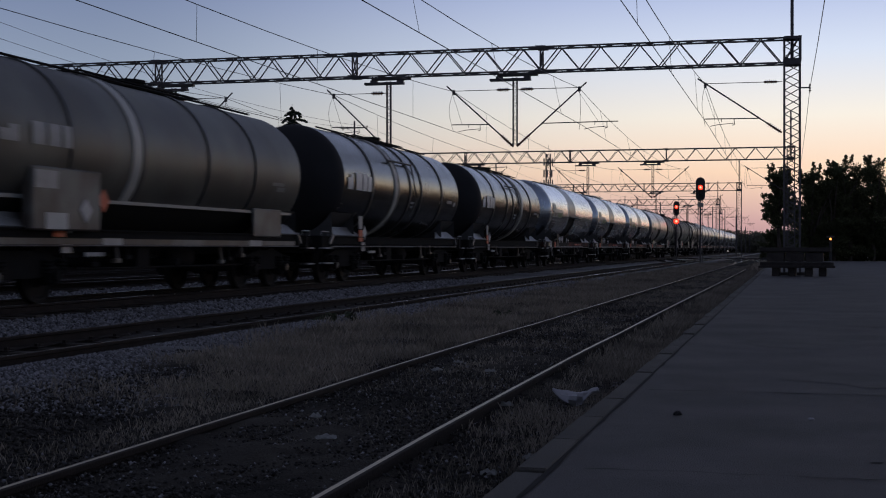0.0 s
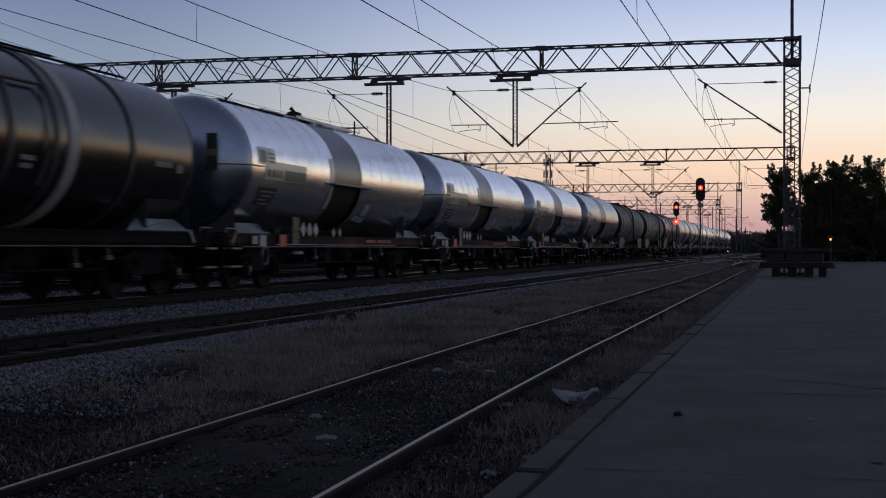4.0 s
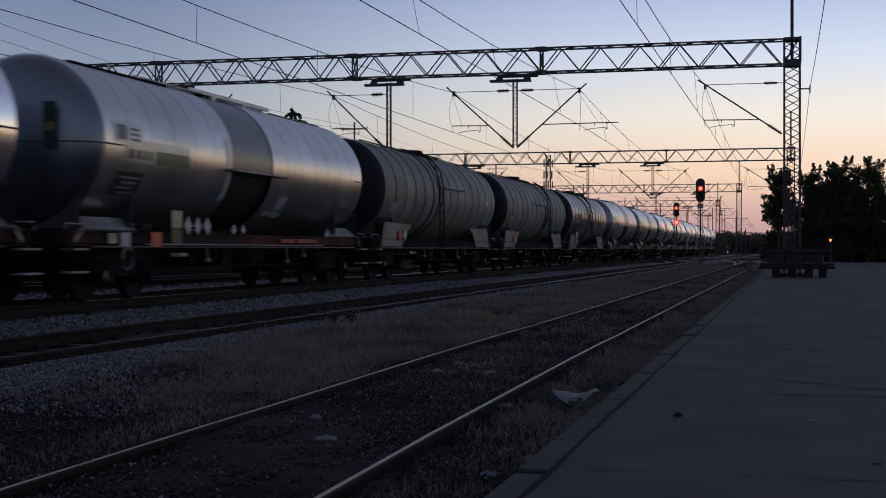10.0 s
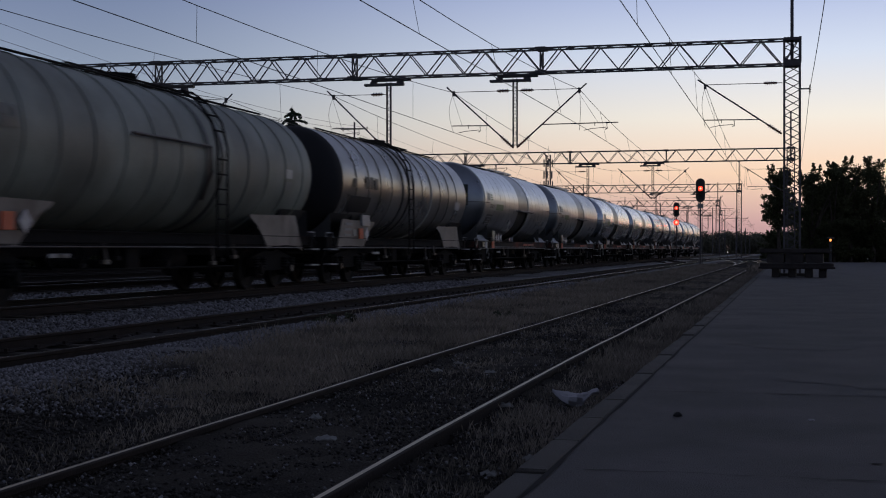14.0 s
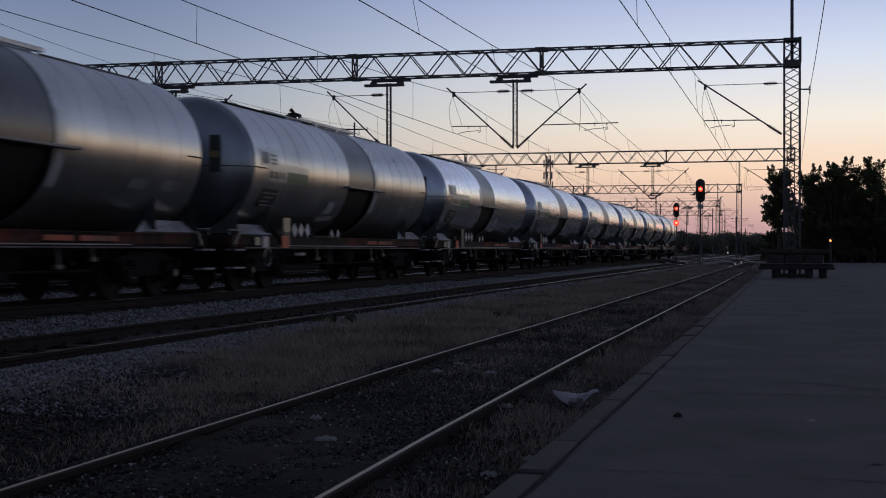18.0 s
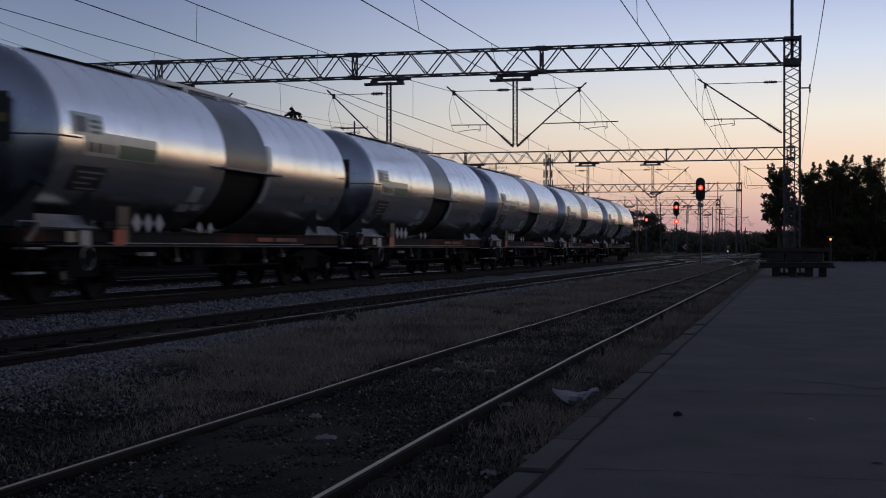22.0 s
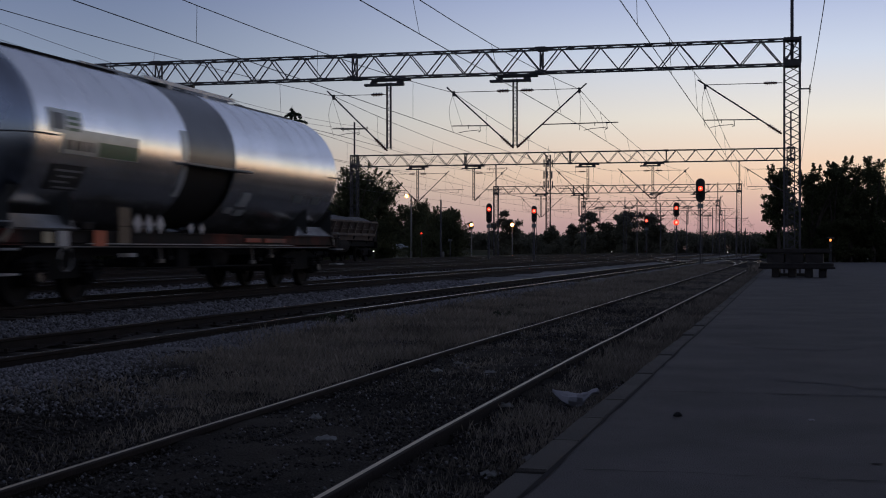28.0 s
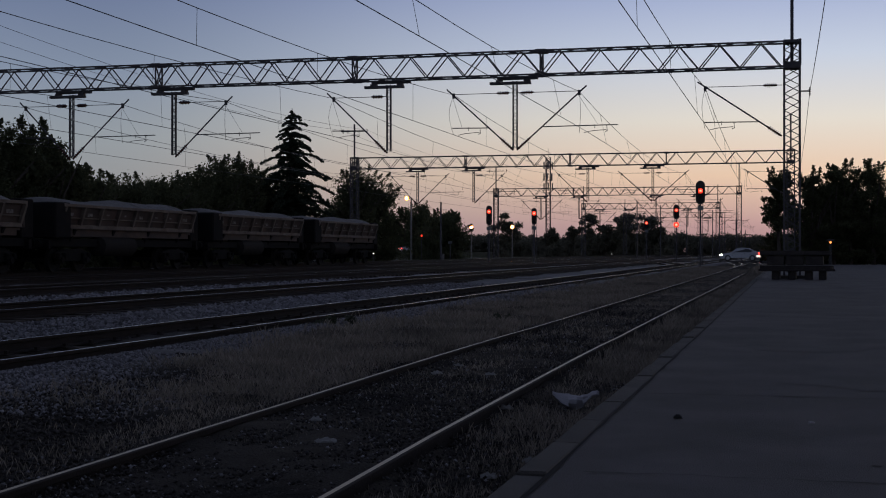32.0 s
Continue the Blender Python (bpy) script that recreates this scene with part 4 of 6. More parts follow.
def tower():
    s = 400.0
    t = thing("radio_mast", pose(-69.4, s, -0.3), "tall slender lattice mast with antennas near its top", "radio mast")
    part("lattice", lattice(Build(), (0, 0, 0), (0, 0, 29.5), 1.3, 1.3, 1.8, 0.16, 0.10, both=False), M["steel"], t, smooth=0)
    part("spike", Build().tube([(0, 0, 29.5), (0, 0, 32)], 0.06, 6), M["steel"], t)
    for z, n in ((23.5, 5), (27.0, 4), (20.6, 4)):
        for i in range(n):
            a = 2 * math.pi * i / n + z
            part("antenna", Build().box(-0.2, 0.2, -0.12, 0.12, -1.1, 1.1, 0.04), M["pole"], t, m=pose(1.25 * math.cos(a), 1.25 * math.sin(a), z))


tower()


def thin_pole(x, y, h, r, label="slender line pole among the tracks"):
    p = thing("line_pole", pose(x, y, -0.25), label, "pole", "poles along the far tracks")
    part("shaft", Build().tube([(0, 0, 0), (0, 0, h)], [r, r * 0.75], 8), M["steel"], p)
    part("bracket", Build().bar((-0.7, 0, h - 0.9), (0.7, 0, h - 0.9), 0.06), M["steel"], p)


for xpix_ratio, y, h in ((-0.0905, 205, 8.2), (-0.0715, 235, 8.0), (-0.053, 240, 8.5), (-0.0443, 250, 8.3), (-0.0365, 262, 7.5), (-0.0298, 275, 5.5), (-0.0268, 300, 4.8), (-0.021, 330, 4.5), (-0.1075, 195, 8.4)):
    thin_pole(xpix_ratio * y, y, h, 0.09)
thin_pole(-0.2562 * 150, 150, 6.9, 0.13)


# ---- wagons ----
def wheel_mesh():
    return Build().lathe([(-0.07, 0.10), (-0.07, 0.18), (-0.035, 0.20), (-0.035, 0.37), (-0.07, 0.40), (-0.07, 0.46), (0.055, 0.455), (0.055, 0.485), (0.08, 0.48),
                          (0.08, 0.40), (0.01, 0.37), (0.01, 0.20), (0.06, 0.18), (0.06, 0.10)], 28, "x").mesh("wheel", M["wheel"])


WHEEL = wheel_mesh()
AXLE = Build().tube([(-0.95, 0, 0), (0.95, 0, 0)], 0.075, 10).mesh("axle", M["wheel"])


def axle_box(b, sx, y):
    b.box(sx * 1.0 - 0.13, sx * 1.0 + 0.13, y - 0.15, y + 0.15, 0.30, 0.62, 0.04)
    b.tube([(sx * 1.05, y, 0.46), (sx * 1.2, y, 0.46)], 0.11, 10)


def bogie(parent, y):
    bg = part("bogie", Build().box(-1.0, 1.0, -0.2, 0.2, 0.5, 0.8, 0.03).box(-0.25, 0.25, -0.3, 0.3, 0.7, 0.98, 0.03), M["frame_dark"], parent, "grimy two-axle bogie", m=pose(0, y, 0))
    for sx in (-1, 1):
        b = Build()
        sec = [(-1.25, 0.55), (-1.25, 0.72), (-0.55, 0.86), (0.55, 0.86), (1.25, 0.72), (1.25, 0.55), (0.5, 0.42), (-0.5, 0.42)]
        v = [(sx * 1.0 + dx, yy, zz) for dx in (-0.06, 0.06) for yy, zz in sec]
        n = len(sec)
        b.add(v, [tuple(range(n)), tuple(range(n, 2 * n))[::-1]] + [(i, n + i, n + (i + 1) % n, (i + 1) % n) for i in range(n)])
        for yy in (-0.9, 0.9):
            axle_box(b, sx, yy)
        part("side_frame", b, M["frame_dark"], bg)
        for yy in (-1.12, -0.68, 0.68, 1.12):
            prof = [(0.48 + 0.03 * k, 0.10 if k % 2 else 0.075) for k in range(9)]
            part("spring", Build().lathe(prof, 10, "z", (sx * 1.1, yy, 0)), M["frame_dark"], bg)
    return bg


def wheelsets(parent, ys):
    """Each wheelset is a part of its own that turns about its axle."""
    out = []
    for y in ys:
        ax = part("wheelset", AXLE, None, parent, m=pose(0, y, 0.46))
        for sx in (-1, 1):
            part("wheel", WHEEL, None, ax, m=pose(sx * 0.755, 0, 0, 0, 0, 0 if sx < 0 else 180))
        out.append(ax)
    return out


def buffers(parent, half):
    for sy in (-1, 1):
        part("buffer_beam", Build().box(-1.25, 1.25, sy * (half - 0.62) - 0.09, sy * (half - 0.62) + 0.09, 0.85, 1.22, 0.02), M["frame_dark"], parent)
        for sx in (-0.875, 0.875):
            prof = [(0, 0.14), (0.28, 0.13), (0.28, 0.08), (0.55, 0.08), (0.55, 0.20), (0.58, 0.225), (0.605, 0.21), (0.62, 0.0)]
            part("buffer", Build().lathe([(sy * (half - 0.62 + a), r) for a, r in prof], 18, "y", (sx, 0, 1.06)), M["frame_dark"], parent)
        b = Build().box(-0.09, 0.09, sy * (half - 0.35) - 0.2, sy * (half - 0.35) + 0.2, 0.94, 1.1, 0.02)
        b.tube([(0, sy * (half - 0.2), 1.02), (0, sy * (half - 0.02), 0.72), (0, sy * (half - 0.05), 0.58)], 0.035, 6)
        part("coupler", b, M["frame_dark"], parent)


def tank_shell(r, seam, dome, seg=56, n_along=10):
    prof = []
    for i in range(9):
        a = math.pi / 2 * i / 8
        prof.append((-seam - dome * math.cos(a), r * math.sin(a)))
    prof += [(-seam + 2 * seam * i / n_along, r) for i in range(1, n_along)]
    for i in range(9):
        a = math.pi / 2 * (1 - i / 8)
        prof.append((seam + dome * math.cos(a), r * math.sin(a)))
    return prof


def ring(y, r, w, h, zc, n=56, a0=0.0, a1=2 * math.pi):
    return Build().lathe([(y - w / 2, r - 0.01), (y - w / 2, r + h), (y + w / 2, r + h), (y + w / 2, r - 0.01)], n, "y", (0, 0, zc), a0, a1)


def side_patch(parent, name, sx, r, zc, y0, y1, a0, a1, material, off=0.006, label=""):
    """A thin plate on the tank's flank between two angles above the middle height (degrees)."""
    n = 6
    v, f = [], []
    for i in range(n + 1):
        a = radians(a0 + (a1 - a0) * i / n)
        for y in (y0, y1):
            v.append((sx * (r + off) * math.cos(a), y, zc + (r + off) * math.sin(a)))
    for i in range(n):
        f.append((2 * i, 2 * i + 1, 2 * i + 3, 2 * i + 2))
    return part(name, Build().add(v, f), material, parent, label, smooth=60)


def diamond(b, sx, x, y, z, r):
    b.add([(sx * x, y - r, z), (sx * x, y, z - r), (sx * x, y + r, z), (sx * x, y, z + r), (sx * (x - 0.012), y - r, z), (sx * (x - 0.012), y, z - r), (sx * (x - 0.012), y + r, z), (sx * (x - 0.012), y, z + r)],
          [(0, 1, 2, 3), (7, 6, 5, 4), (0, 4, 5, 1), (1, 5, 6, 2), (2, 6, 7, 3), (3, 7, 4, 0)])
    return b


def walkway(parent, y0, y1, z, w=0.55, x=0.0, rail=True, material="frame_dark"):
    b = Build()
    for i in range(5):
        xx = x - w / 2 + w * i / 4
        b.bar((xx, y0, z), (xx, y1, z), 0.06, 0.03)
    yy = y0
    while yy <= y1:
        b.bar((x - w / 2, yy, z - 0.03), (x + w / 2, yy, z - 0.03), 0.04, 0.03)
        b.bar((x - w / 2, yy, z - 0.03), (x - w / 2 + 0.05, yy, z - 0.22), 0.04)
        b.bar((x + w / 2, yy, z - 0.03), (x + w / 2 - 0.05, yy, z - 0.22), 0.04)
        yy += 1.1
    return part("walkway", b, M[material], parent, smooth=0)


def ladder(parent, y, r, zc, sx, w=0.42, bottom=0.75, material="frame_dark"):
    b = Build()
    pts = [(r + 0.16, bottom), (r + 0.16, zc + 0.25)] + [((r + 0.16) * math.cos(a), zc + 0.25 + (r - 0.08) * math.sin(a)) for a in (0.4, 0.75, 1.05)]
    for yy in (y - w / 2, y + w / 2):
        b.tube([(sx * px, yy, pz) for px, pz in pts], 0.024, 6)
    z = bottom + 0.15
    while z < zc + 0.3:
        b.bar((sx * (r + 0.16), y - w / 2, z), (sx * (r + 0.16), y + w / 2, z), 0.03)
        z += 0.3
    for a in (0.25, 0.5, 0.75, 1.0):
        b.bar((sx * (r + 0.16) * math.cos(a), y - w / 2, zc + 0.25 + (r - 0.08) * math.sin(a)), (sx * (r + 0.16) * math.cos(a), y + w / 2, zc + 0.25 + (r - 0.08) * math.sin(a)), 0.03)
    return part("ladder", b, M[material], parent)


def underframe(w, half, frame_mat, boxes=True):
    for sx in (-1, 1):
        b = Build().box(sx * 1.16 - 0.05, sx * 1.16 + 0.05, -half + 0.6, half - 0.6, 1.0, 1.20, 0.01)
        b.box(sx * 1.16 - 0.09, sx * 1.16 + 0.09, -half + 0.6, half - 0.6, 1.19, 1.215).box(sx * 1.16 - 0.09, sx * 1.16 + 0.09, -half + 0.6, half - 0.6, 0.965, 0.985)
        part("sole_bar", b, M[frame_mat], w)
        part("side_pipe", Build().tube([(sx * 1.27, -half + 1.3, 0.94), (sx * 1.27, half - 1.3, 0.94)], 0.016, 6), M["skirt"], w, "thin pale pipe along the frame")
    part("centre_sill", Build().box(-0.22, 0.22, -half + 0.5, half - 0.5, 0.78, 1.15), M["frame_dark"], w)
    if boxes:
        part("air_tank", Build().lathe([(-0.55, 0.0), (-0.5, 0.15), (-0.42, 0.2), (0.42, 0.2), (0.5, 0.15), (0.55, 0.0)], 18, "y", (0.7, 1.2, 0.72)), M["frame_dark"], w)
        part("brake_box", Build().box(0.6, 1.15, -1.4, -0.9, 0.55, 0.98, 0.02), M["frame_dark"], w)
        part("drain_pipe", Build().tube([(-1.2, 0.2, 0.62), (1.2, 0.2, 0.62)], 0.09, 10).tube([(0, 0.2, 0.62), (0, 0.2, 1.4)], 0.11, 10), M["frame_dark"], w)
        for sx in (-1, 1):
            part("brake_rod", Build().tube([(sx * 1.15, -3.6, 0.55), (sx * 1.15, 3.4, 0.55)], 0.02, 5), M["frame_dark"], w)
    for sx in (-1, 1):
        # brake gear, hoses and valve levers that hang under the frame
        for k, y in enumerate((-3.1, -2.3, -1.9, 2.2, 2.6, 3.3)):
            part("brake_hanger", Build().bar((sx * 1.18, y, 1.0), (sx * 1.2, y + 0.05, 0.62 + 0.06 * (k % 3)), 0.05).box(sx * 1.2 - 0.05, sx * 1.2 + 0.05, y - 0.08, y + 0.12, 0.58 + 0.06 * (k % 3), 0.66 + 0.06 * (k % 3), 0.01), M["skirt"] if k % 2 else M["frame_dark"], w)
        part("lever_plate", Build().box(sx * 1.27 - 0.012, sx * 1.27 + 0.012, -half + 4.4, -half + 5.05, 0.76, 0.83, 0.004), M["step_white"], w, "pale changeover lever")
    for sy in (-1, 1):
        for sx in (-1, 1):
            b = Build()
            y = sy * (half - 0.75)
            b.tube([(sx * 1.28, y - 0.28, 1.22), (sx * 1.3, y - 0.28, 0.5), (sx * 1.3, y + 0.28, 0.5), (sx * 1.28, y + 0.28, 1.22)], 0.012, 5)
            st = part("step", b, M["frame_dark"], w, "shunter's step on thin hangers")
            for z in (0.5, 0.88):
                part("tread", Build().box(sx * 1.3 - 0.1, sx * 1.3 + 0.1, y - 0.27, y + 0.27, z, z + 0.04, 0.008), M["step_white"], st, "worn white tread")
            b = Build().tube([(sx * 1.27, y - 0.27, 1.2), (sx * 1.27, y - 0.27, 1.32), (sx * 1.27, y + 0.27, 1.32), (sx * 1.27, y + 0.27, 1.2)], 0.015, 5)
            part("grab_rail", b, M["step_white"], w)
            part("axle_cover", Build().tube([(sx * 1.18, sy * (half - 1.9), 0.46), (sx * 1.23, sy * (half - 1.9), 0.46)], 0.075, 10), M["skirt"], w)


def saddles(w, r, zc, seam, material, plates=True):
    for sy in (-1, 1):
        b = Build()
        n = 10
        v, f = [], []
        for i in range(n + 1):
            a = radians(215 + 110 * i / n)
            for yy in (-0.9, 0.9):
                v.append(((r + 0.02) * math.cos(a), yy, zc + (r + 0.02) * math.sin(a)))
                v.append(((r + 0.05) * math.cos(a) * 1.0, yy, 1.2))
        for i in range(n):
            for o in (0, 1):
                k = 4 * i + 2 * o
                f.append((k, k + 4, k + 5, k + 1))
            f.append((4 * i, 4 * i + 2, 4 * i + 6, 4 * i + 4))
        b.add(v, f)
        part("saddle", b, M["saddle_dark"], w, m=pose(0, sy * (seam - 0.55), 0))
        for sx in (-1, 1):
            if plates == "long":
                # deep skirt panel, cut away in an arch over the bogie
                out = [(-3.4, 1.66), (-0.55, 1.70), (-0.05, 0.86), (-0.5, 0.98), (-1.2, 1.0), (-2.35, 0.95), (-2.6, 1.18), (-2.95, 1.44), (-3.3, 1.58)]
                k = len(out)
                v = [(sx * x, sy * (seam + a), z) for x in (1.25, 1.22) for a, z in out]
                part("skirt_panel", Build().add(v, [tuple(range(k)), tuple(range(k, 2 * k))[::-1]] + [(i, k + i, k + (i + 1) % k, (i + 1) % k) for i in range(k)]), M["skirt_rust"], w, "stained pale skirt panel", smooth=0)
                if sy < 0:
                    for q, e, z0, z1 in ((0.75, 1.35, 1.54, 1.61), (0.7, 1.3, 1.40, 1.46), (0.65, 1.25, 1.26, 1.31), (1.4, 1.7, 1.26, 1.44)):
                        part("stencil", Build().box(sx * 1.256 - 0.004, sx * 1.256 + 0.004, -seam + q, -seam + e, z0, z1), M["label_dim"], w)
            else:
                # sloping cradle plate between the tank's underside and the frame
                out = [(-1.5, 1.03, 1.46), (0.1, 1.03, 1.46), (0.28, 1.25, 1.24), (-1.8, 1.25, 1.24), (-2.2, 1.22, 1.22)]
                k = len(out)
                v = [(sx * x, sy * (seam + a), z) for a, x, z in out] + [(sx * (x - 0.03), sy * (seam + a), z - 0.03) for a, x, z in out]
                part("saddle_plate", Build().add(v, [tuple(range(k)), tuple(range(k, 2 * k))[::-1]] + [(i, k + i, k + (i + 1) % k, (i + 1) % k) for i in range(k)]), M["saddle_pale"], w, "pale sloping cradle plate", smooth=0)
                part("saddle_rib", Build().bar((sx * 1.25, sy * (seam + 0.3), 1.25), (sx * 1.22, sy * (seam + 0.55), 1.02), 0.07), M["saddle_pale"], w)


def placards(w, sx, ys, z, mt="placard", x=1.27, r=0.17):
    for y in ys:
        part("placard", diamond(Build(), sx, x, y, z, r), M[mt], w, "diamond warning placard")


def silver_wagon(skin="silver", cap_skin="silver_cap", note="silver clad tank wagon with a dark bare band", far=False):
    half, seam, dome, r, zc = 8.42, 7.07, 0.62, 1.47, 2.74
    w = thing("tank_wagon", Matrix(), note, "tank wagon", "tank wagons of the train")
    # the bare band lies nearer one end or the other, with its data plates beside it
    y0, y1 = (-0.62, 1.64) if far else (-1.64, 0.62)
    flip = lambda q, e: (-e, -q) if far else (q, e)
    prof = tank_shell(r, seam, dome)
    cap = [p for p in prof if p[0] <= -seam + 0.001]
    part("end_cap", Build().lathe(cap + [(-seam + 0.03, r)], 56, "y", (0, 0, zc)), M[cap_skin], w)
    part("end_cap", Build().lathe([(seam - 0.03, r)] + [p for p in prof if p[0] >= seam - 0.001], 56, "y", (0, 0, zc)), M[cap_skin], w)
    # cladding in sheets, each lapped over the next
    for a, c, n in ((-seam, y0, 7 if far else 6), (y1, seam, 6 if far else 7)):
        st = (c - a) / n
        for i in range(n):
            p0, p1 = a + i * st, a + (i + 1) * st
            part("cladding_sheet", Build().lathe([(p0, r), (p0 + 0.002, r + 0.024), (p0 + 0.008, r + 0.029), (p0 + 0.04, r + 0.029), (p0 + 0.045, r + 0.024), (p1, r + 0.024), (p1, r)], 64, "y", (0, 0, zc)), M[skin], w)
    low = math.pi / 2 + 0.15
    part("bare_band", Build().lathe([(y0 - 0.02, r + 0.008), (y1 + 0.02, r + 0.008)], 36, "y", (0, 0, zc), -low, low), M["band"], w)
    # the recess is set back; its deep shade is painted black as well
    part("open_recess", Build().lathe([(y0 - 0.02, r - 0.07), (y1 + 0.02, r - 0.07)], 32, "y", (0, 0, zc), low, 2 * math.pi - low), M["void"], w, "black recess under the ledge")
    for sx in (-1, 1):
        zl = zc - 0.22
        part("side_ledge", Build().box(sx * (r + 0.06) - 0.13, sx * (r + 0.06) + 0.13, y0 - 0.4, y1 + 0.55, zl - 0.025, zl + 0.02, 0.008), M["label_dim"], w, "narrow grey ledge")
        part("seam_strip", Build().box(sx * (r + 0.05) - 0.02, sx * (r + 0.05) + 0.02, -seam - 0.02, -seam + 0.6, zc - 0.06, zc - 0.04), M["steel"], w)
        part("seam_strip", Build().box(sx * (r + 0.05) - 0.02, sx * (r + 0.05) + 0.02, seam - 0.6, seam + 0.02, zc - 0.06, zc - 0.04), M["steel"], w)
        side_patch(w, "logo_panel", sx, r, zc, -6.7, -5.68, 0, 14.5, M["label_pale"], 0.036, "faded pale panel")
        side_patch(w, "logo_mark", sx, r, zc, -6.62, -6.25, 2, 12, M["label_dim"], 0.039)
        for a in (3.5, 7.0, 10.5):
            side_patch(w, "logo_mark", sx, r, zc, -6.15, -5.78, a - 1.6, a + 0.3, M["label_green"], 0.039)
        side_patch(w, "logo_panel", sx, r, zc, -6.3, -3.72, -12, 3.6, M["label_pale"], 0.037, "faded pale panel")
        side_patch(w, "logo_stripe", sx, r, zc, -5.15, -3.75, -11.5, -2.5, M["label_green"], 0.041, "green field of the panel")
        for q, e in ((-6.2, -6.0), (-5.92, -5.72), (-5.62, -5.5), (-5.42, -5.3)):
            side_patch(w, "logo_bar", sx, r, zc, q, e, -9.5, -3.5, M["band"], 0.041)
        side_patch(w, "data_panel", sx, r, zc, -6.5, -5.45, -36, -19, M["ink"], 0.034, "black data panel")
        for i in range(4):
            side_patch(w, "data_line", sx, r, zc, -6.35 + 0.14 * (i % 2), -5.5 - 0.16 * (i % 3), -23.4 - 3.8 * i, -22 - 3.8 * i, M["label_mid"], 0.038)
        side_patch(w, "data_plate", sx, r, zc, *flip(0.95, 1.35), -46, -40, M["label"], 0.036)
        side_patch(w, "data_plate", sx, r, zc, *flip(1.35, 1.85), -38, -25, M["label"], 0.036)
        side_patch(w, "data_plate", sx, r, zc, *flip(1.5, 2.0), -48, -41, M["label"], 0.036)
        side_patch(w, "data_plate", sx, r, zc, 4.35, 5.0, -30, -22, M["label_dim"], 0.036)
        side_patch(w, "data_plate", sx, r, zc, 5.6, 6.2, -30, -22, M["label_dim"], 0.036)
        pa, pb = (y1 + 0.03, y1 + 0.3) if far else (y0 - 0.3, y0 - 0.03)
        side_patch(w, "pale_strip", sx, r, zc, pa, pb, -34, -10, M["label"], 0.036, "pale upright strip")
        side_patch(w, "pale_strip", sx, r, zc, pa, pb, -6, 16, M["label_pale"], 0.036)
        d = -0.75 if far else 0.0
        placards(w, sx, (-3.3 + d, -2.85 + d, -2.4 + d), 1.36, r=0.18)
        placards(w, sx, (-1.06 + 0.4 * d, -0.55 + 0.4 * d), 1.31, r=0.12)
        part("orange_plate", Build().box(sx * 1.27 - 0.01, sx * 1.27 + 0.01, -4.9, -4.48, 0.93, 1.22, 0.004), M["orange_plate"], w)
        part("data_board", Build().box(sx * 1.25 - 0.01, sx * 1.25 + 0.01, -4.0 + d, -3.56 + d, 1.31, 1.64, 0.004), M["cream" if skin == "silver_dull" else "brown_board"], w)
        part("data_board", Build().box(sx * 1.25 - 0.01, sx * 1.25 + 0.01, -4.0 + d, -3.56 + d, 0.98, 1.30, 0.004), M["brown_board"], w)
        part("frame_plate", Build().box(sx * 1.26 - 0.006, sx * 1.26 + 0.006, -6.05, -5.7, 0.95, 1.2), M["label"], w)
        part("frame_plate", Build().box(sx * 1.26 - 0.006, sx * 1.26 + 0.006, -6.5, -6.2, 1.0, 1.18), M["cream"], w)
        part("flange_edge", Build().box(sx * 1.265 - 0.008, sx * 1.265 + 0.008, -5.1, 4.6, 0.985, 1.003), M["label_mid"], w, "thin pale edge of the frame")
        # red glints on the sole bar, painted as thin coloured strips
        for q, e in ((1.7, 2.6), (2.8, 4.1)):
            part("frame_mark", Build().box(sx * 1.262 - 0.006, sx * 1.262 + 0.006, q, e, 1.05, 1.14), M["red_mark"], w, "red glint painted along the frame")
        part("lever_box", Build().box(sx * 1.22 - 0.1, sx * 1.22 + 0.1, -5.35, -4.95, 1.22, 1.36, 0.02), M["frame_red"], w, "red lever box")
        part("hand_brake_wheel", Build().tube([(sx * 1.32, -5.9 + 0.2 * math.cos(q), 0.74 + 0.2 * math.sin(q)) for q in (0.628 * k for k in range(10))], 0.02, 5, closed=True), M["pale_rail"], w)
    underframe(w, half, "frame_red")
    saddles(w, r, zc, seam, "skirt")
    zt = zc + r
    walkway(w, -3.8, 3.1, zt + 0.04, 0.7, material="label")
    for sx in (-1, 1):
        part("walkway_edge", Build().box(sx * 0.40 - 0.02, sx * 0.40 + 0.02, -1.4, 3.1, zt + 0.02, zt + 0.10, 0.005), M["walk_edge"], w, "pale walkway edge")
        part("walkway_plank", Build().box(sx * 0.46 - 0.07, sx * 0.46 + 0.07, -6.5, -2.7, zt - 0.08, zt - 0.02, 0.01), M["frame_dark"], w, "dark foot plank")
        for q in (-3.8, -0.3, 1.4):
            part("walkway_post", Build().box(sx * 0.44 - 0.03, sx * 0.44 + 0.03, q - 0.08, q + 0.08, zt - 0.16, zt + 0.03), M["walk_edge"], w)
    rl = Build()
    for xx in (-0.5, 0.5):
        rl.tube([(xx, 2.8, zt - 0.05), (xx, 6.4, zt - 0.05)], 0.02, 5)
    part("top_rail", rl, M["skirt"], w)
    part("manhole", Build().lathe([(0, 0.36), (0.12, 0.36), (0.12, 0.4), (0.16, 0.38), (0.19, 0.0)], 20, "z", (0, -0.4, zt - 0.05)), M["frame_dark"], w)
    ye = -seam - 0.56
    part("end_sign", Build().box(0.70, 0.95, ye - 0.05, ye - 0.03, zc - 0.18, zc + 0.6, 0.005), M["sign_dark"], w, "dark narrow sign on the tank end")
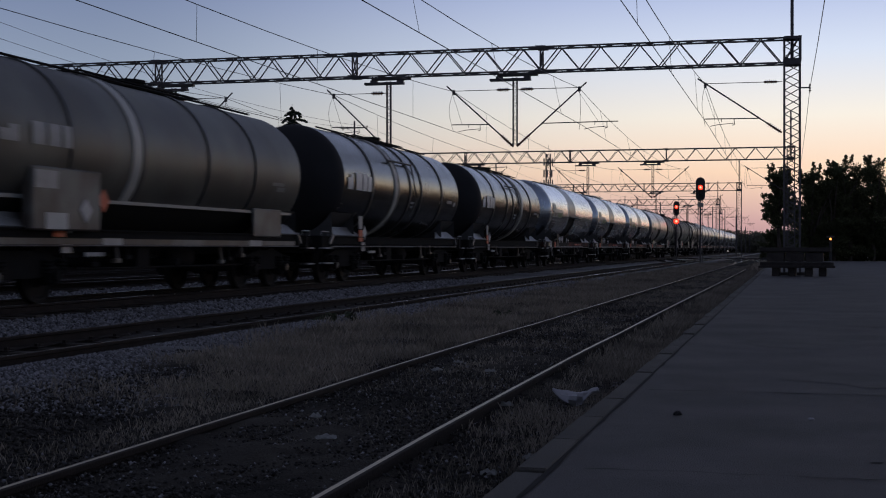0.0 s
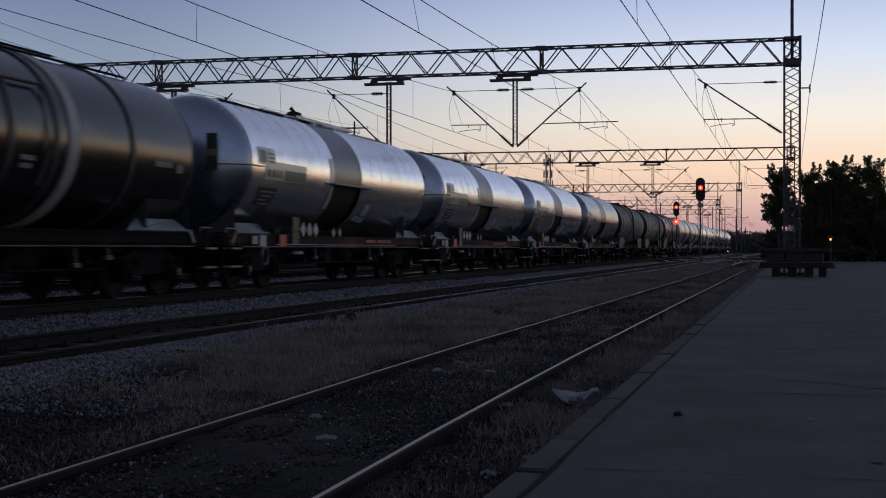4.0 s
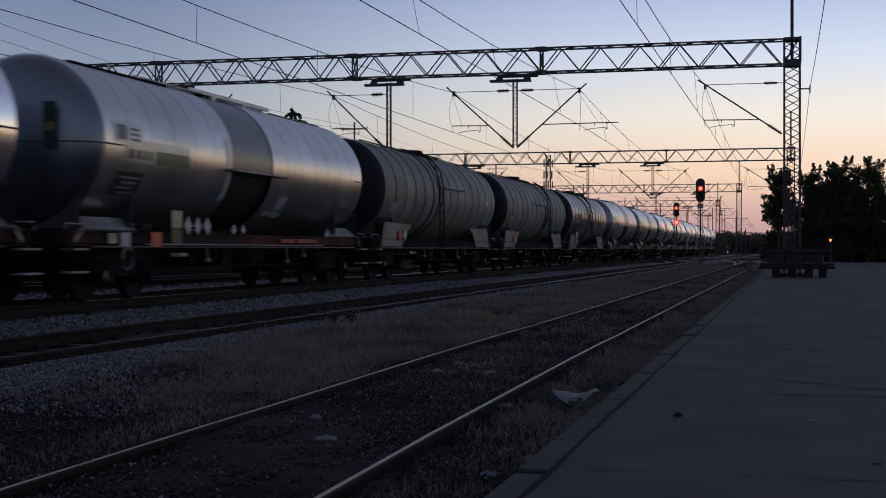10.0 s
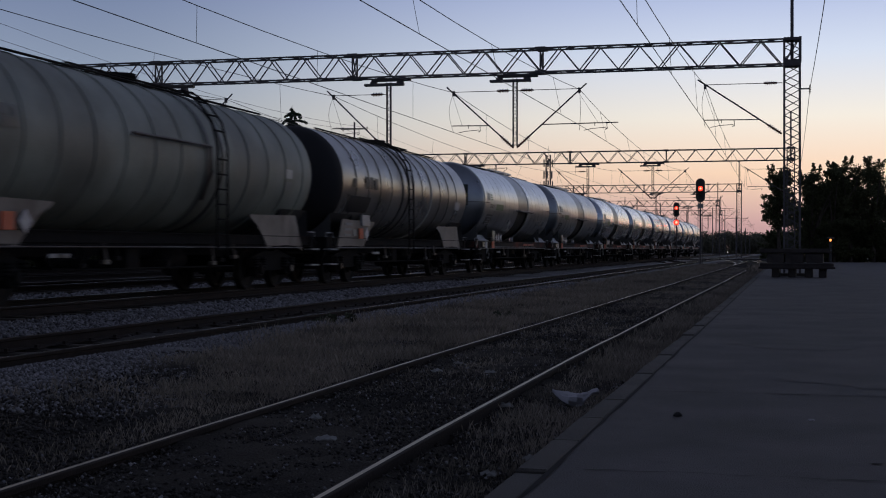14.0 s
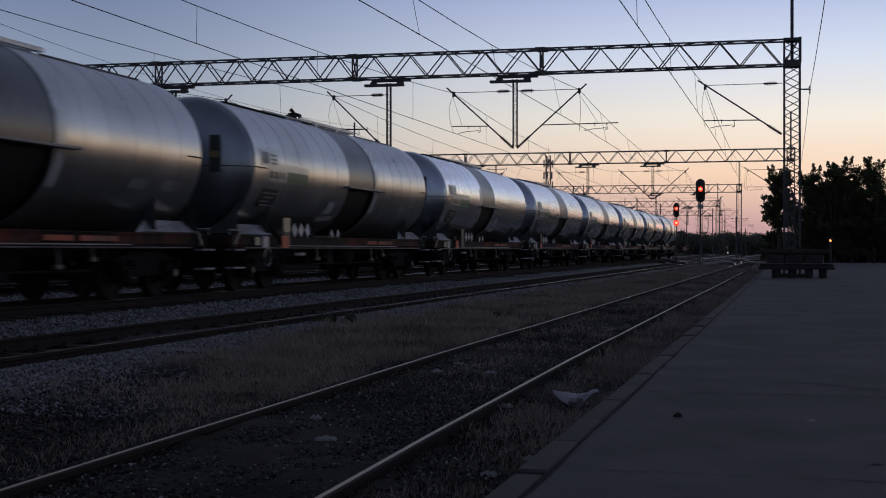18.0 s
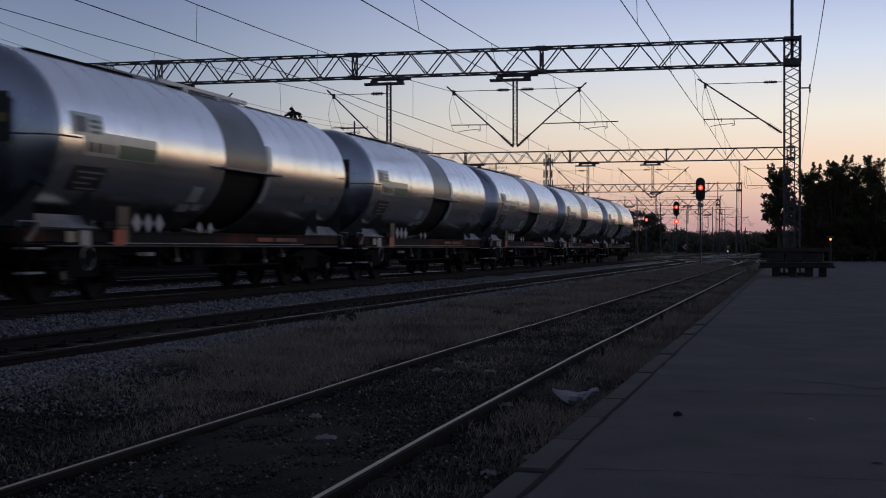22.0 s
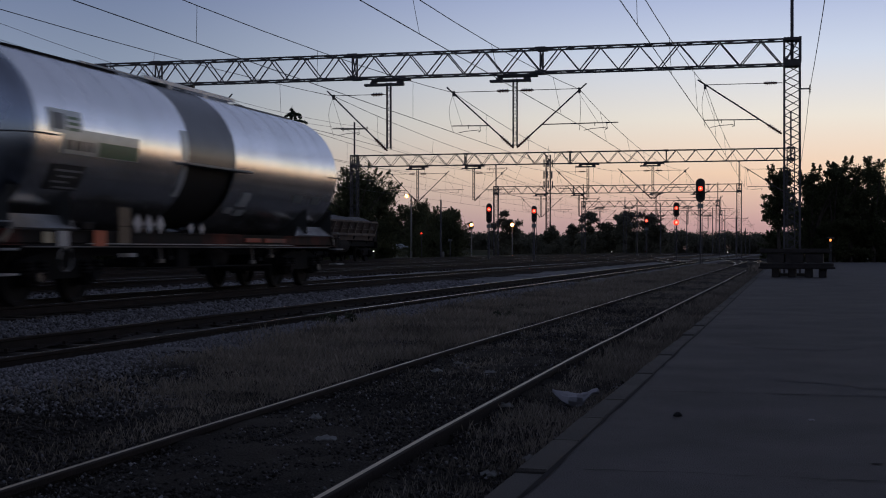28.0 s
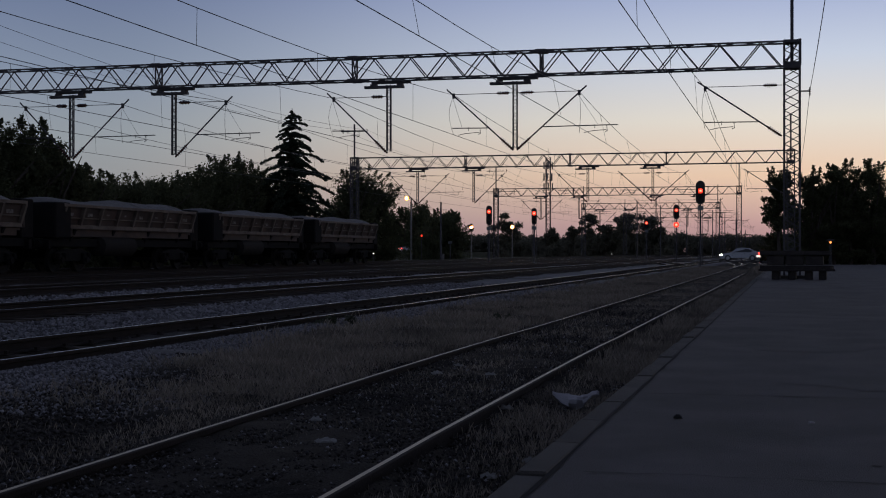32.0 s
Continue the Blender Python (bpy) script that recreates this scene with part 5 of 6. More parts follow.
    part("sign_band", Build().box(0.72, 0.93, ye - 0.056, ye - 0.048, zc + 0.12, zc + 0.26, 0.002), M["yellow_sign"], w, "faded yellow band")
    part("cap_seam", Build().tube([(r * math.sin(q) * 0.995, -seam - dome * math.cos(q) - 0.012, zc - 0.05) for q in (-1.5 + 0.2 * k for k in range(16))], 0.012, 5), M["steel"], w)
    for sy in (-1, 1):
        part("end_deck", Build().box(-1.2, 1.2, sy * (half - 0.95) - 0.28, sy * (half - 0.95) + 0.28, 1.21, 1.25), M["frame_dark"], w)
        part("end_plate", Build().box(-1.25, 1.25, sy * (half - 0.5) - 0.02, sy * (half - 0.5) + 0.02, 0.98, 1.2, 0.01), M["frame_red"], w, "red oxide end plate")
    buffers(w, half)
    bogie(w, -5.6), bogie(w, 5.6)
    wheelsets(w, (-6.5, -4.7, 4.7, 6.5))
    return w


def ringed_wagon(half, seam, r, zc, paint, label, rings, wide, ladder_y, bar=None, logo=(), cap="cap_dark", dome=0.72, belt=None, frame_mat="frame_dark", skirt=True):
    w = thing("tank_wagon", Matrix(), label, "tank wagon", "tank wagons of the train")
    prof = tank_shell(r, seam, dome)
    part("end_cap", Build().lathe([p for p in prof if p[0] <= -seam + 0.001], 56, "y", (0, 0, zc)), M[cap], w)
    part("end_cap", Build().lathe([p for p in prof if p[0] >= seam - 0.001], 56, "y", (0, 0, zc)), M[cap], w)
    part("tank", Build().lathe([p for p in prof if -seam - 0.001 <= p[0] <= seam + 0.001], 64, "y", (0, 0, zc)), M[paint], w)
    for y in rings:
        part("ring", ring(y, r, 0.05, 0.022, zc), M[paint], w)
    for y, ww, mt in wide:
        part("strap", ring(y, r, ww, 0.03, zc), M[mt], w, "pale strap" if mt == "white_band" else "dark strap")
    ladder_at = ladder_y[0] if ladder_y else 0.0
    for sx in (-1, 1):
        for y in ladder_y:
            ladder(w, y, r, zc, sx, 0.5)
        if bar:
            a = radians(bar[2])
            x, z = sx * (r + 0.08) * math.cos(a), zc + (r + 0.08) * math.sin(a)
            near = bar[0] if abs(bar[0] - ladder_at) < abs(bar[1] - ladder_at) else bar[1]
            part("hand_bar", Build().tube([(x, bar[0], z), (x, bar[1], z)], 0.032, 6).tube([(x, near, z), (sx * (r + 0.08), near, zc - 0.25), (sx * (r * 0.9), near, zc - 0.8)], 0.03, 6), M["skirt"], w, "pale hand bar")
        for y0, y1, a0, a1, mt, nm in logo:
            side_patch(w, nm, sx, r, zc, y0, y1, a0, a1, M[mt], 0.026)
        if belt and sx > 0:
            # sheet added under the tank, its shade painted as black
            part("lower_shell", Build().lathe([(-seam, r + 0.035), (seam, r + 0.035)], 40, "y", (0, 0, zc), math.pi / 2 + 0.66, 1.5 * math.pi - 0.66), M["void"], w, "black sheet for the shade under the tank")
        if belt:
            part("skirt_rail", Build().box(sx * r * 0.80 - 0.02, sx * r * 0.80 + 0.07, -seam, seam, zc - 0.93, zc - 0.87), M["label_dim"], w)
        px = 1.30 if skirt == "long" else 1.24
        placards(w, sx, (-seam + 2.45,) if skirt == "long" else (-seam + 2.35,), 1.33, x=px + 0.02, r=0.19)
        if skirt == "long":
            part("orange_plate", Build().box(sx * px - 0.01, sx * px + 0.01, -seam + 1.8, -seam + 2.16, 1.19, 1.47, 0.004), M["orange_plate"], w)
        else:
            part("orange_plate", Build().box(sx * px - 0.01, sx * px + 0.01, -seam + 1.85, -seam + 2.2, 1.08, 1.40, 0.004), M["orange_plate"], w)
            part("data_board", Build().box(sx * px - 0.012, sx * px + 0.008, -seam + 1.85, -seam + 2.17, 1.42, 1.78, 0.004), M["label_mid"], w)
            part("data_board", Build().box(sx * px - 0.012, sx * px + 0.008, -seam + 2.1, -seam + 2.4, 0.82, 1.06, 0.004), M["label_mid"], w)
    underframe(w, half, frame_mat)
    saddles(w, r, zc, seam, "skirt", skirt)
    walkway(w, -2.2, 2.9, zc + r + 0.05, 0.75)
    rl = Build()
    for xx in (-0.45, 0.45):
        rl.tube([(xx, -seam + 0.6, zc + r - 0.02), (xx, seam - 0.8, zc + r - 0.02)], 0.025, 5)
    part("top_rail", rl, M["frame_dark"], w)
    part("manhole", Build().lathe([(0, 0.36), (0.16, 0.36), (0.16, 0.4), (0.22, 0.38), (0.26, 0.0)], 20, "z", (0, 0.4, zc + r - 0.05)), M["frame_dark"], w)
    buffers(w, half)
    by = half - 2.8
    bogie(w, -by), bogie(w, by)
    wheelsets(w, (-by - 0.9, -by + 0.9, by - 0.9, by + 0.9))
    return w


TRAIN_X, TRAIN_Z = TRACKS[2]
WHEELSETS = []
WAGONS = []   # (object, place of the middle along the track at 0 s, turned)


def build_train():
    # middles of the tanks at 0 s
    mid = [23.88, 39.66, 55.8, 72.0, 88.75, 105.55, 122.37, 139.3, 156.75, 173.5, 190.5, 207.4, 224.3, 241.1, 257.85, 274.6, 291.4, 308.3]
    home = lambda y, turn=0: pose(TRAIN_X, y, TRAIN_Z, 0, 0, 180 if turn else 0)
    # plain blocks stand for the painted marks
    o_bars = [(-6.3, -6.05, -4, 3), (-6.05, -5.78, -4, 6), (-5.4, -5.0, -4, 10), (-4.92, -4.55, -4, 10), (-4.48, -4.15, -4, 10)]
    old = ringed_wagon(7.9, 6.3, 1.42, 2.60, "old_grey", "old soot-stained grey tank wagon with dark straps", (), ((-4.16, 0.12, "ring_dark"), (-1.64, 0.13, "ring_dark"), (-1.93, 0.32, "white_band"), (1.2, 0.13, "ring_dark"), (3.63, 0.12, "ring_dark")), (),
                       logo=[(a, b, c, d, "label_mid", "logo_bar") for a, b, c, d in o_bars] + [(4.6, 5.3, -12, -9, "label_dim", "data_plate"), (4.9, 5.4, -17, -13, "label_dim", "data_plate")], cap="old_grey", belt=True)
    for sx in (-1, 1):
        part("valve_cabinet", Build().box(sx * 1.3 - 0.1, sx * 1.3 + 0.1, -5.34, -3.2, 1.18, 2.18, 0.03), M["skirt"], old, "dirty pale cabinet")
        placards(old, sx, (-3.72,), 1.52, x=1.42, r=0.2)
        part("hazard_mark", diamond(Build(), sx, 1.36, -3.02, 1.70, 0.2), M["orange_plate"], old, "red warning mark")
        part("hazard_mark", diamond(Build(), sx, 1.36, -3.3, 1.50, 0.16), M["orange_plate"], old, "red warning mark")
        part("cabinet_label", Build().box(sx * 1.405 - 0.004, sx * 1.405 + 0.004, -5.28, -4.6, 1.84, 2.12), M["label_mid"], old)
        part("cabinet_label", Build().box(sx * 1.405 - 0.004, sx * 1.405 + 0.004, -4.95, -4.3, 1.2, 1.46), M["label"], old)
        part("saddle_panel", Build().box(sx * 1.24 - 0.03, sx * 1.24 + 0.03, 3.85, 5.5, 1.15, 1.78, 0.02), M["skirt"], old, "pale panel over the bogie")
        part("frame_stripe", Build().box(sx * 1.27 - 0.004, sx * 1.27 + 0.004, -7.0, 6.4, 0.96, 1.06), M["skirt"], old)
        for q in (-2.9, 3.6):
            part("frame_plate", Build().box(sx * 1.275 - 0.004, sx * 1.275 + 0.004, q, q + 0.7, 0.95, 1.07), M["label_mid"], old)
    WAGONS.append((old, mid[0], 0))
    d_logo = [(a, b, c, d, "letter_white", "logo_bar") for a, b, c, d in ((-6.0, -5.78, -9, 3), (-5.78, -5.55, -9, 7), (-5.3, -4.78, -9, 9), (-4.7, -4.32, -9, 9), (-4.26, -3.92, -9, 7))]
    d_logo += [(0.2, 0.6, -17, -14, "label_mid", "data_plate"), (0.25, 0.55, -22, -19, "label_mid", "data_plate"), (4.6, 5.3, -11, -7, "label_dim", "data_plate"), (5.5, 5.8, -14, -8, "label_dim", "data_plate")]
    rg = tuple((y, 0.12, "ring_dark") for y in (-3.75, -1.22, 0.07, 1.34, 3.91))
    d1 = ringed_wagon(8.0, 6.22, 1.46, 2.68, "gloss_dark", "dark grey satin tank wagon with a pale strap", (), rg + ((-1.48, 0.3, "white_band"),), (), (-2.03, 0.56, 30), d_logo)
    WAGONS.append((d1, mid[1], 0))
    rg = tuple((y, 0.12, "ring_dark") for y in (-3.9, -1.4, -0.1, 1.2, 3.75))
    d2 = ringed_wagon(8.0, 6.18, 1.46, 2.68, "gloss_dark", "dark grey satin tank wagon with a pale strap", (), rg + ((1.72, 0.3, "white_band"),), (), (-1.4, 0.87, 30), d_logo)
    WAGONS.append((d2, mid[2], 0))
    source = {}
    for i in list(range(3, 7)) + list(range(10, 18)):
        c = mid[i]
        key = (i in (6, 10, 11), i in (10, 11, 13, 14, 15))
        if key in source:
            ob = copy_thing(source[key], home(c))
        else:
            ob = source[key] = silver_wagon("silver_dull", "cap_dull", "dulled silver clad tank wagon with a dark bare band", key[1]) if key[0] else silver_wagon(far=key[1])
        WAGONS.append((ob, c, 0))
    g_rings = [-7.43 + 1.1 * k for k in range(1, 14)]
    g_logo = [(-6.25, -6.0, 1, 15, "old_grey", "logo_bar"), (-5.95, -5.7, 8, 15, "old_grey", "logo_bar"), (-5.85, -5.6, 1, 7, "old_grey", "logo_bar"), (-5.55, -5.4, 1, 15, "old_grey", "logo_bar"),
              (-6.7, -5.88, -29, -16, "label_mid", "data_panel"), (5.72, 6.12, -6, 2, "label", "data_plate"), (5.72, 6.12, -17, -9, "label_dim", "data_plate")]
    g1 = ringed_wagon(8.65, 7.42, 1.44, 2.68, "matt_grey", "oil-stained grey ribbed tank wagon", g_rings, ((-1.95, 0.16, "ring_dark"), (-1.3, 0.1, "ring_dark")), (-1.55,), (-1.17, 1.96, 10), g_logo, skirt="long")
    WAGONS.append((g1, mid[7], 0))
    g2 = ringed_wagon(8.65, 7.44, 1.44, 2.68, "matt_grey", "oil-stained grey ribbed tank wagon", g_rings, ((1.45, 0.16, "ring_dark"), (2.15, 0.1, "ring_dark")), (1.8,), (-1.82, 1.47, 10), g_logo, skirt="long")
    WAGONS.append((g2, mid[8], 0))
    v_rings = [-6.88 + 1.12 * k for k in range(1, 12)]
    v_logo = [(a, b, c, d, "ink", "logo_bar") for a, b, c, d in ((-6.05, -5.75, -5, 4), (-5.0, -4.64, -5, 8), (-4.58, -4.25, -5, 8), (-4.18, -3.85, -5, 7))]
    v_logo += [(-6.2, -4.4, -32, -14, "cap_dark", "data_panel"), (5.2, 5.95, -17, -6, "label", "data_plate")]
    gv = ringed_wagon(8.2, 6.88, 1.45, 2.68, "gloss_grey", "satin grey ribbed tank wagon with a pale strap", v_rings, ((-1.25, 0.14, "ring_dark"), (-0.6, 0.1, "ring_dark"), (2.05, 0.13, "white_band")), (-0.9,), None, v_logo, skirt="long")
    for sx in (-1, 1):
        part("valve_box", Build().box(sx * 1.27 - 0.04, sx * 1.27 + 0.04, -4.8, -4.1, 1.54, 1.84, 0.01), M["label_mid"], gv, "pale box under the tank")
    WAGONS.append((gv, mid[9], 0))
    for ob, y, turn in WAGONS:
        ob.matrix_basis = home(y, turn)
        WHEELSETS.extend(c for c in ob.children if c.name.startswith("wheelset"))


def run(t):
    """Metres that the train has rolled by t seconds, slowly gathering speed until its last wagon."""
    return 9.485 * t - 0.0093 * t ** 2 + 0.00056 * t ** 3 + 0.00002 * t ** 4 - 0.15 * max(0.0, t - 27) ** 2


build_train()


# ---- standing hopper wagons ----
def hopper_wagon():
    w = thing("hopper_wagon", Matrix(), "rusty brown side-tipping wagon heaped with gravel", "hopper wagon", "standing gravel wagons")
    hl = 5.65
    for sx in (-1, 1):
        b = Build()
        v = [(sx * 1.2, -hl, 1.72), (sx * 1.2, hl, 1.72), (sx * 1.42, hl, 2.48), (sx * 1.42, -hl, 2.48)]
        v += [(x - sx * 0.06, y, z) for x, y, z in v]
        b.add(v, [(0, 1, 2, 3), (7, 6, 5, 4), (0, 4, 5, 1), (1, 5, 6, 2), (2, 6, 7, 3), (3, 7, 4, 0)])
        part("side_wall", b, M["hopper"], w)
        part("rim", Build().box(sx * 1.44 - 0.06, sx * 1.44 + 0.06, -hl, hl, 2.40, 2.52, 0.015), M["hopper_rim"], w, "worn pale rim")
        part("side_sill", Build().box(sx * 1.25 - 0.07, sx * 1.25 + 0.07, -hl, hl, 1.60, 1.76, 0.015), M["hopper_rim"], w)
        for i in range(9):
            y = -hl + 0.12 + i * (2 * hl - 0.24) / 8
            part("rib", Build().bar((sx * 1.26, y, 1.75), (sx * 1.48, y, 2.42), 0.14, 0.12, (0, 1, 0)), M["hopper_rim"], w)
        for i in range(8):
            y = -hl + 0.12 + (i + 0.5) * (2 * hl - 0.24) / 8
            q = (0.2, 0.24, 0.14, 0.16, 0.22, 0.12, 0.18, 0.26)[i]
            part("stencil", Build().bar((sx * 1.335, y - q, 2.2), (sx * 1.335, y + 0.6 * q, 2.2), 0.01, 0.24 if i in (0, 1, 4, 7) else 0.12), M["stencil_pale"], w, "faded pale stencil")
        part("mid_rail", Build().box(sx * 1.30 - 0.05, sx * 1.30 + 0.05, -hl, hl, 1.98, 2.03, 0.01), M["hopper_rim"], w)
        part("lower_flap", Build().box(sx * 1.16 - 0.03, sx * 1.16 + 0.03, -hl + 0.2, hl - 0.2, 1.32, 1.58, 0.01), M["hopper"], w, "hinged lower flap")
        for i in range(4):
            y = -hl + 1.2 + i * 3.0
            b = Build().bar((sx * 1.2, y, 1.6), (sx * 0.95, y, 1.05), 0.16)
            part("tipping_strut", b, M["frame_dark"], w)
        part("sole_bar", Build().box(sx * 1.0 - 0.06, sx * 1.0 + 0.06, -6.2, 6.2, 0.95, 1.25, 0.01), M["frame_dark"], w)
    part("floor", Build().box(-1.2, 1.2, -hl, hl, 1.5, 1.72), M["hopper"], w)
    for sy in (-1, 1):
        part("end_wall", Build().box(-1.35, 1.35, sy * hl - 0.06, sy * hl + 0.06, 1.6, 2.5, 0.02), M["hopper"], w)
        if sy > 0:
            part("end_cabin", Build().box(-1.15, 1.15, hl + 0.15, hl + 0.95, 1.25, 2.62, 0.04), M["frame_dark"], w, "dark end platform and tipping gear")
        else:
            part("end_cabin", Build().box(-1.49, 1.49, -hl - 0.6, -hl + 0.5, 1.25, 2.56, 0.05), M["frame_dark"], w, "dark end cabin with the tipping gear")
    part("air_tank", Build().lathe([(-1.5, 0.0), (-1.46, 0.25), (-1.3, 0.40), (1.3, 0.40), (1.46, 0.25), (1.5, 0.0)], 18, "y", (0.95, -1.0, 0.98)), M["wheel"], w, "large sooty air cylinder")
    n, k = 40, 10
    v, f = [], []
    r = random.Random(2)
    for i in range(n + 1):
        y = -hl + 0.06 + (2 * hl - 0.12) * i / n
        for j in range(k + 1):
            x = -1.34 + 2.68 * j / k
            hump = 0.46 * (1 - (x / 1.36) ** 2) * (0.78 + 0.22 * math.sin(y * 0.9 + 0.6) * math.sin(y * 0.37 + 2)) * min(1, (hl - abs(y)) / 0.5)
            v.append((x, y, 2.42 + hump + r.uniform(-0.025, 0.025)))
    for i in range(n):
        for j in range(k):
            a = i * (k + 1) + j
            f.append((a, a + 1, a + k + 2, a + k + 1))
    part("gravel", Build().add(v, f), M["load"], w, "heaped grey gravel", smooth=0)
    buffers(w, 6.85)
    bogie(w, -4.3), bogie(w, 4.3)
    wheelsets(w, (-5.2, -3.4, 3.4, 5.2))
    return w


h0 = hopper_wagon()
h0.matrix_basis = pose(TRACKS[5][0], 77.4, TRACKS[5][1])
for y in (63.65, 49.9, 36.15):
    copy_thing(h0, pose(TRACKS[5][0], y, TRACKS[5][1]))


# ---- ballast stones, grass and litter ----
def scatter_stones(name, label, material, seed, bands):
    r = np.random.default_rng(seed)
    base = np.array([(1, 0, 0), (-1, 0, 0), (0, 1, 0), (0, -1, 0), (0, 0, 1), (0, 0, -1)], float)
    tri = np.array([(0, 2, 4), (2, 1, 4), (1, 3, 4), (3, 0, 4), (2, 0, 5), (1, 2, 5), (3, 1, 5), (0, 3, 5)])
    vs, fs, n0 = [], [], 0
    for x0, x1, y0, y1, n, size in bands:
        x = r.uniform(x0, x1, n) + 0.12 * r.normal(size=n)
        u = r.uniform(0, 1, n)
        y = y0 * (y1 / y0) ** u
        z = ground_z(x, y) + 0.3 * size + r.uniform(0, 0.02, n)
        s = size * r.uniform(0.6, 1.7, n) * np.clip(y / 14, 0.9, 2.2)
        sc = s[:, None, None] * r.uniform(0.6, 1.25, (n, 6, 1)) * np.array([1, 1, 0.75])
        a = r.uniform(0, 6.28, n)
        ca, sa = np.cos(a)[:, None], np.sin(a)[:, None]
        p = base[None] * sc
        px, py = p[..., 0] * ca - p[..., 1] * sa, p[..., 0] * sa + p[..., 1] * ca
        tilt = r.uniform(-0.5, 0.5, n)[:, None]
        v = np.stack([px + x[:, None], py + y[:, None], p[..., 2] + tilt * px + z[:, None]], -1)
        vs.append(v.reshape(-1, 3))
        fs.append((np.arange(n)[:, None, None] * 6 + tri[None]).reshape(-1, 3) + n0)
        n0 += 6 * n
    tagged(new(name, raw_mesh(name, np.concatenate(vs), np.concatenate(fs), M[material])), label, "stones", kind="stuff")


def scatter_grass():
    r = np.random.default_rng(22)
    vs, fs, n0 = [], [], 0
    for x0, x1, y0, y1, tufts, blades, h in ((-6.0, -3.85, 5.5, 100, 26000, 14, 0.075), (-3.55, -2.35, 5.5, 90, 4200, 10, 0.045), (-1.98, -1.2, 5.5, 100, 9500, 14, 0.075), (-6.5, -5.8, 14, 60, 600, 8, 0.08), (-2.0, -1.2, 70, 105, 400, 12, 0.2)):
        y = y0 * (y1 / y0) ** (r.uniform(0, 1, tufts) ** 0.78)
        x = r.uniform(x0, x1, tufts)
        keep = np.sin(x * 3.1 + y * 0.8) + np.sin(y * 1.7 - x * 2.0) + r.normal(0, 0.9, tufts) > -0.7
        keep &= np.hypot(x + 1.72, y - 10.65) > 0.3
        # the trampled cinders and old ballast near the platform's end are barer
        keep &= ~((x < -4.3) & (y < 12.5 - 2.5 * (x + 6)) & (r.uniform(0, 1, tufts) < 0.72))
        keep &= r.uniform(0, 1, tufts) < np.clip((y - 3) / 10, 0.3, 1.0)
        x, y = x[keep], y[keep]
        n = len(x) * blades
        bx = np.repeat(x, blades) + 0.07 * r.normal(size=n)
        by = np.repeat(y, blades) + 0.07 * r.normal(size=n)
        bz = ground_z(bx, by) - 0.01
        a = r.uniform(0, 6.28, n)
        hh = h * r.uniform(0.4, 1.5, n) * np.repeat(r.uniform(0.6, 1.4, len(x)), blades)
        hh *= np.clip(by / 13, 0.55, 1.25)
        lean = hh * r.uniform(0.05, 0.55, n)
        w = 0.0005 * np.clip(by / 8, 1, 8)
        dx, dy = np.cos(a), np.sin(a)
        p0 = np.stack([bx - dy * w, by + dx * w, bz], -1)
        p1 = np.stack([bx + dy * w, by - dx * w, bz], -1)
        p2 = np.stack([bx + dx * lean * 0.4 + dy * w * 0.6, by + dy * lean * 0.4 - dx * w * 0.6, bz + hh * 0.65], -1)
        p3 = np.stack([bx + dx * lean, by + dy * lean, bz + hh], -1)
        vs.append(np.stack([p0, p1, p2, p3], 1).reshape(-1, 3))
        fs.append(np.arange(4 * n).reshape(n, 4) + n0)
        n0 += 4 * n
    tagged(new("dry_grass", raw_mesh("dry_grass", np.concatenate(vs), np.concatenate(fs), M["dry_grass"])), "thin dry grass and weeds along the siding", "grass", kind="stuff")


STONES = [(-6.95, -5.85, 6.0, 42.0, 30000, 0.0195), (-11.3, -8.8, 9.0, 45.0, 22000, 0.021), (-5.9, -4.4, 8.5, 26.0, 6000, 0.015), (-16.2, -13.9, 16, 48, 6000, 0.028), (-4.1, -1.3, 5, 24, 3600, 0.011)]
scatter_stones("ballast_stones", "loose grey crushed ballast stones beside the rails", "stone", 21, STONES)
scatter_stones("cinders", "dark cinders and coal grit between the siding rails", "cinder", 23, [(-4.3, -1.3, 5, 30, 22000, 0.012), (-6.0, -4.2, 5, 20, 16000, 0.014)])
scatter_grass()

M["plastic"] = mat("thin_white_plastic", (0.27, 0.262, 0.28), 0.5, scale=9, fine=60, vary=0.15, bump=0.3, depth=0.01)
M["plastic_dim"] = mat("dirty_paper", (0.17, 0.17, 0.162), 0.7, scale=9, fine=60, vary=0.25, bump=0.3)
M["weed"] = mat("dark_weed", (0.03, 0.038, 0.018), 0.8, per_island=0.4, bump=0)


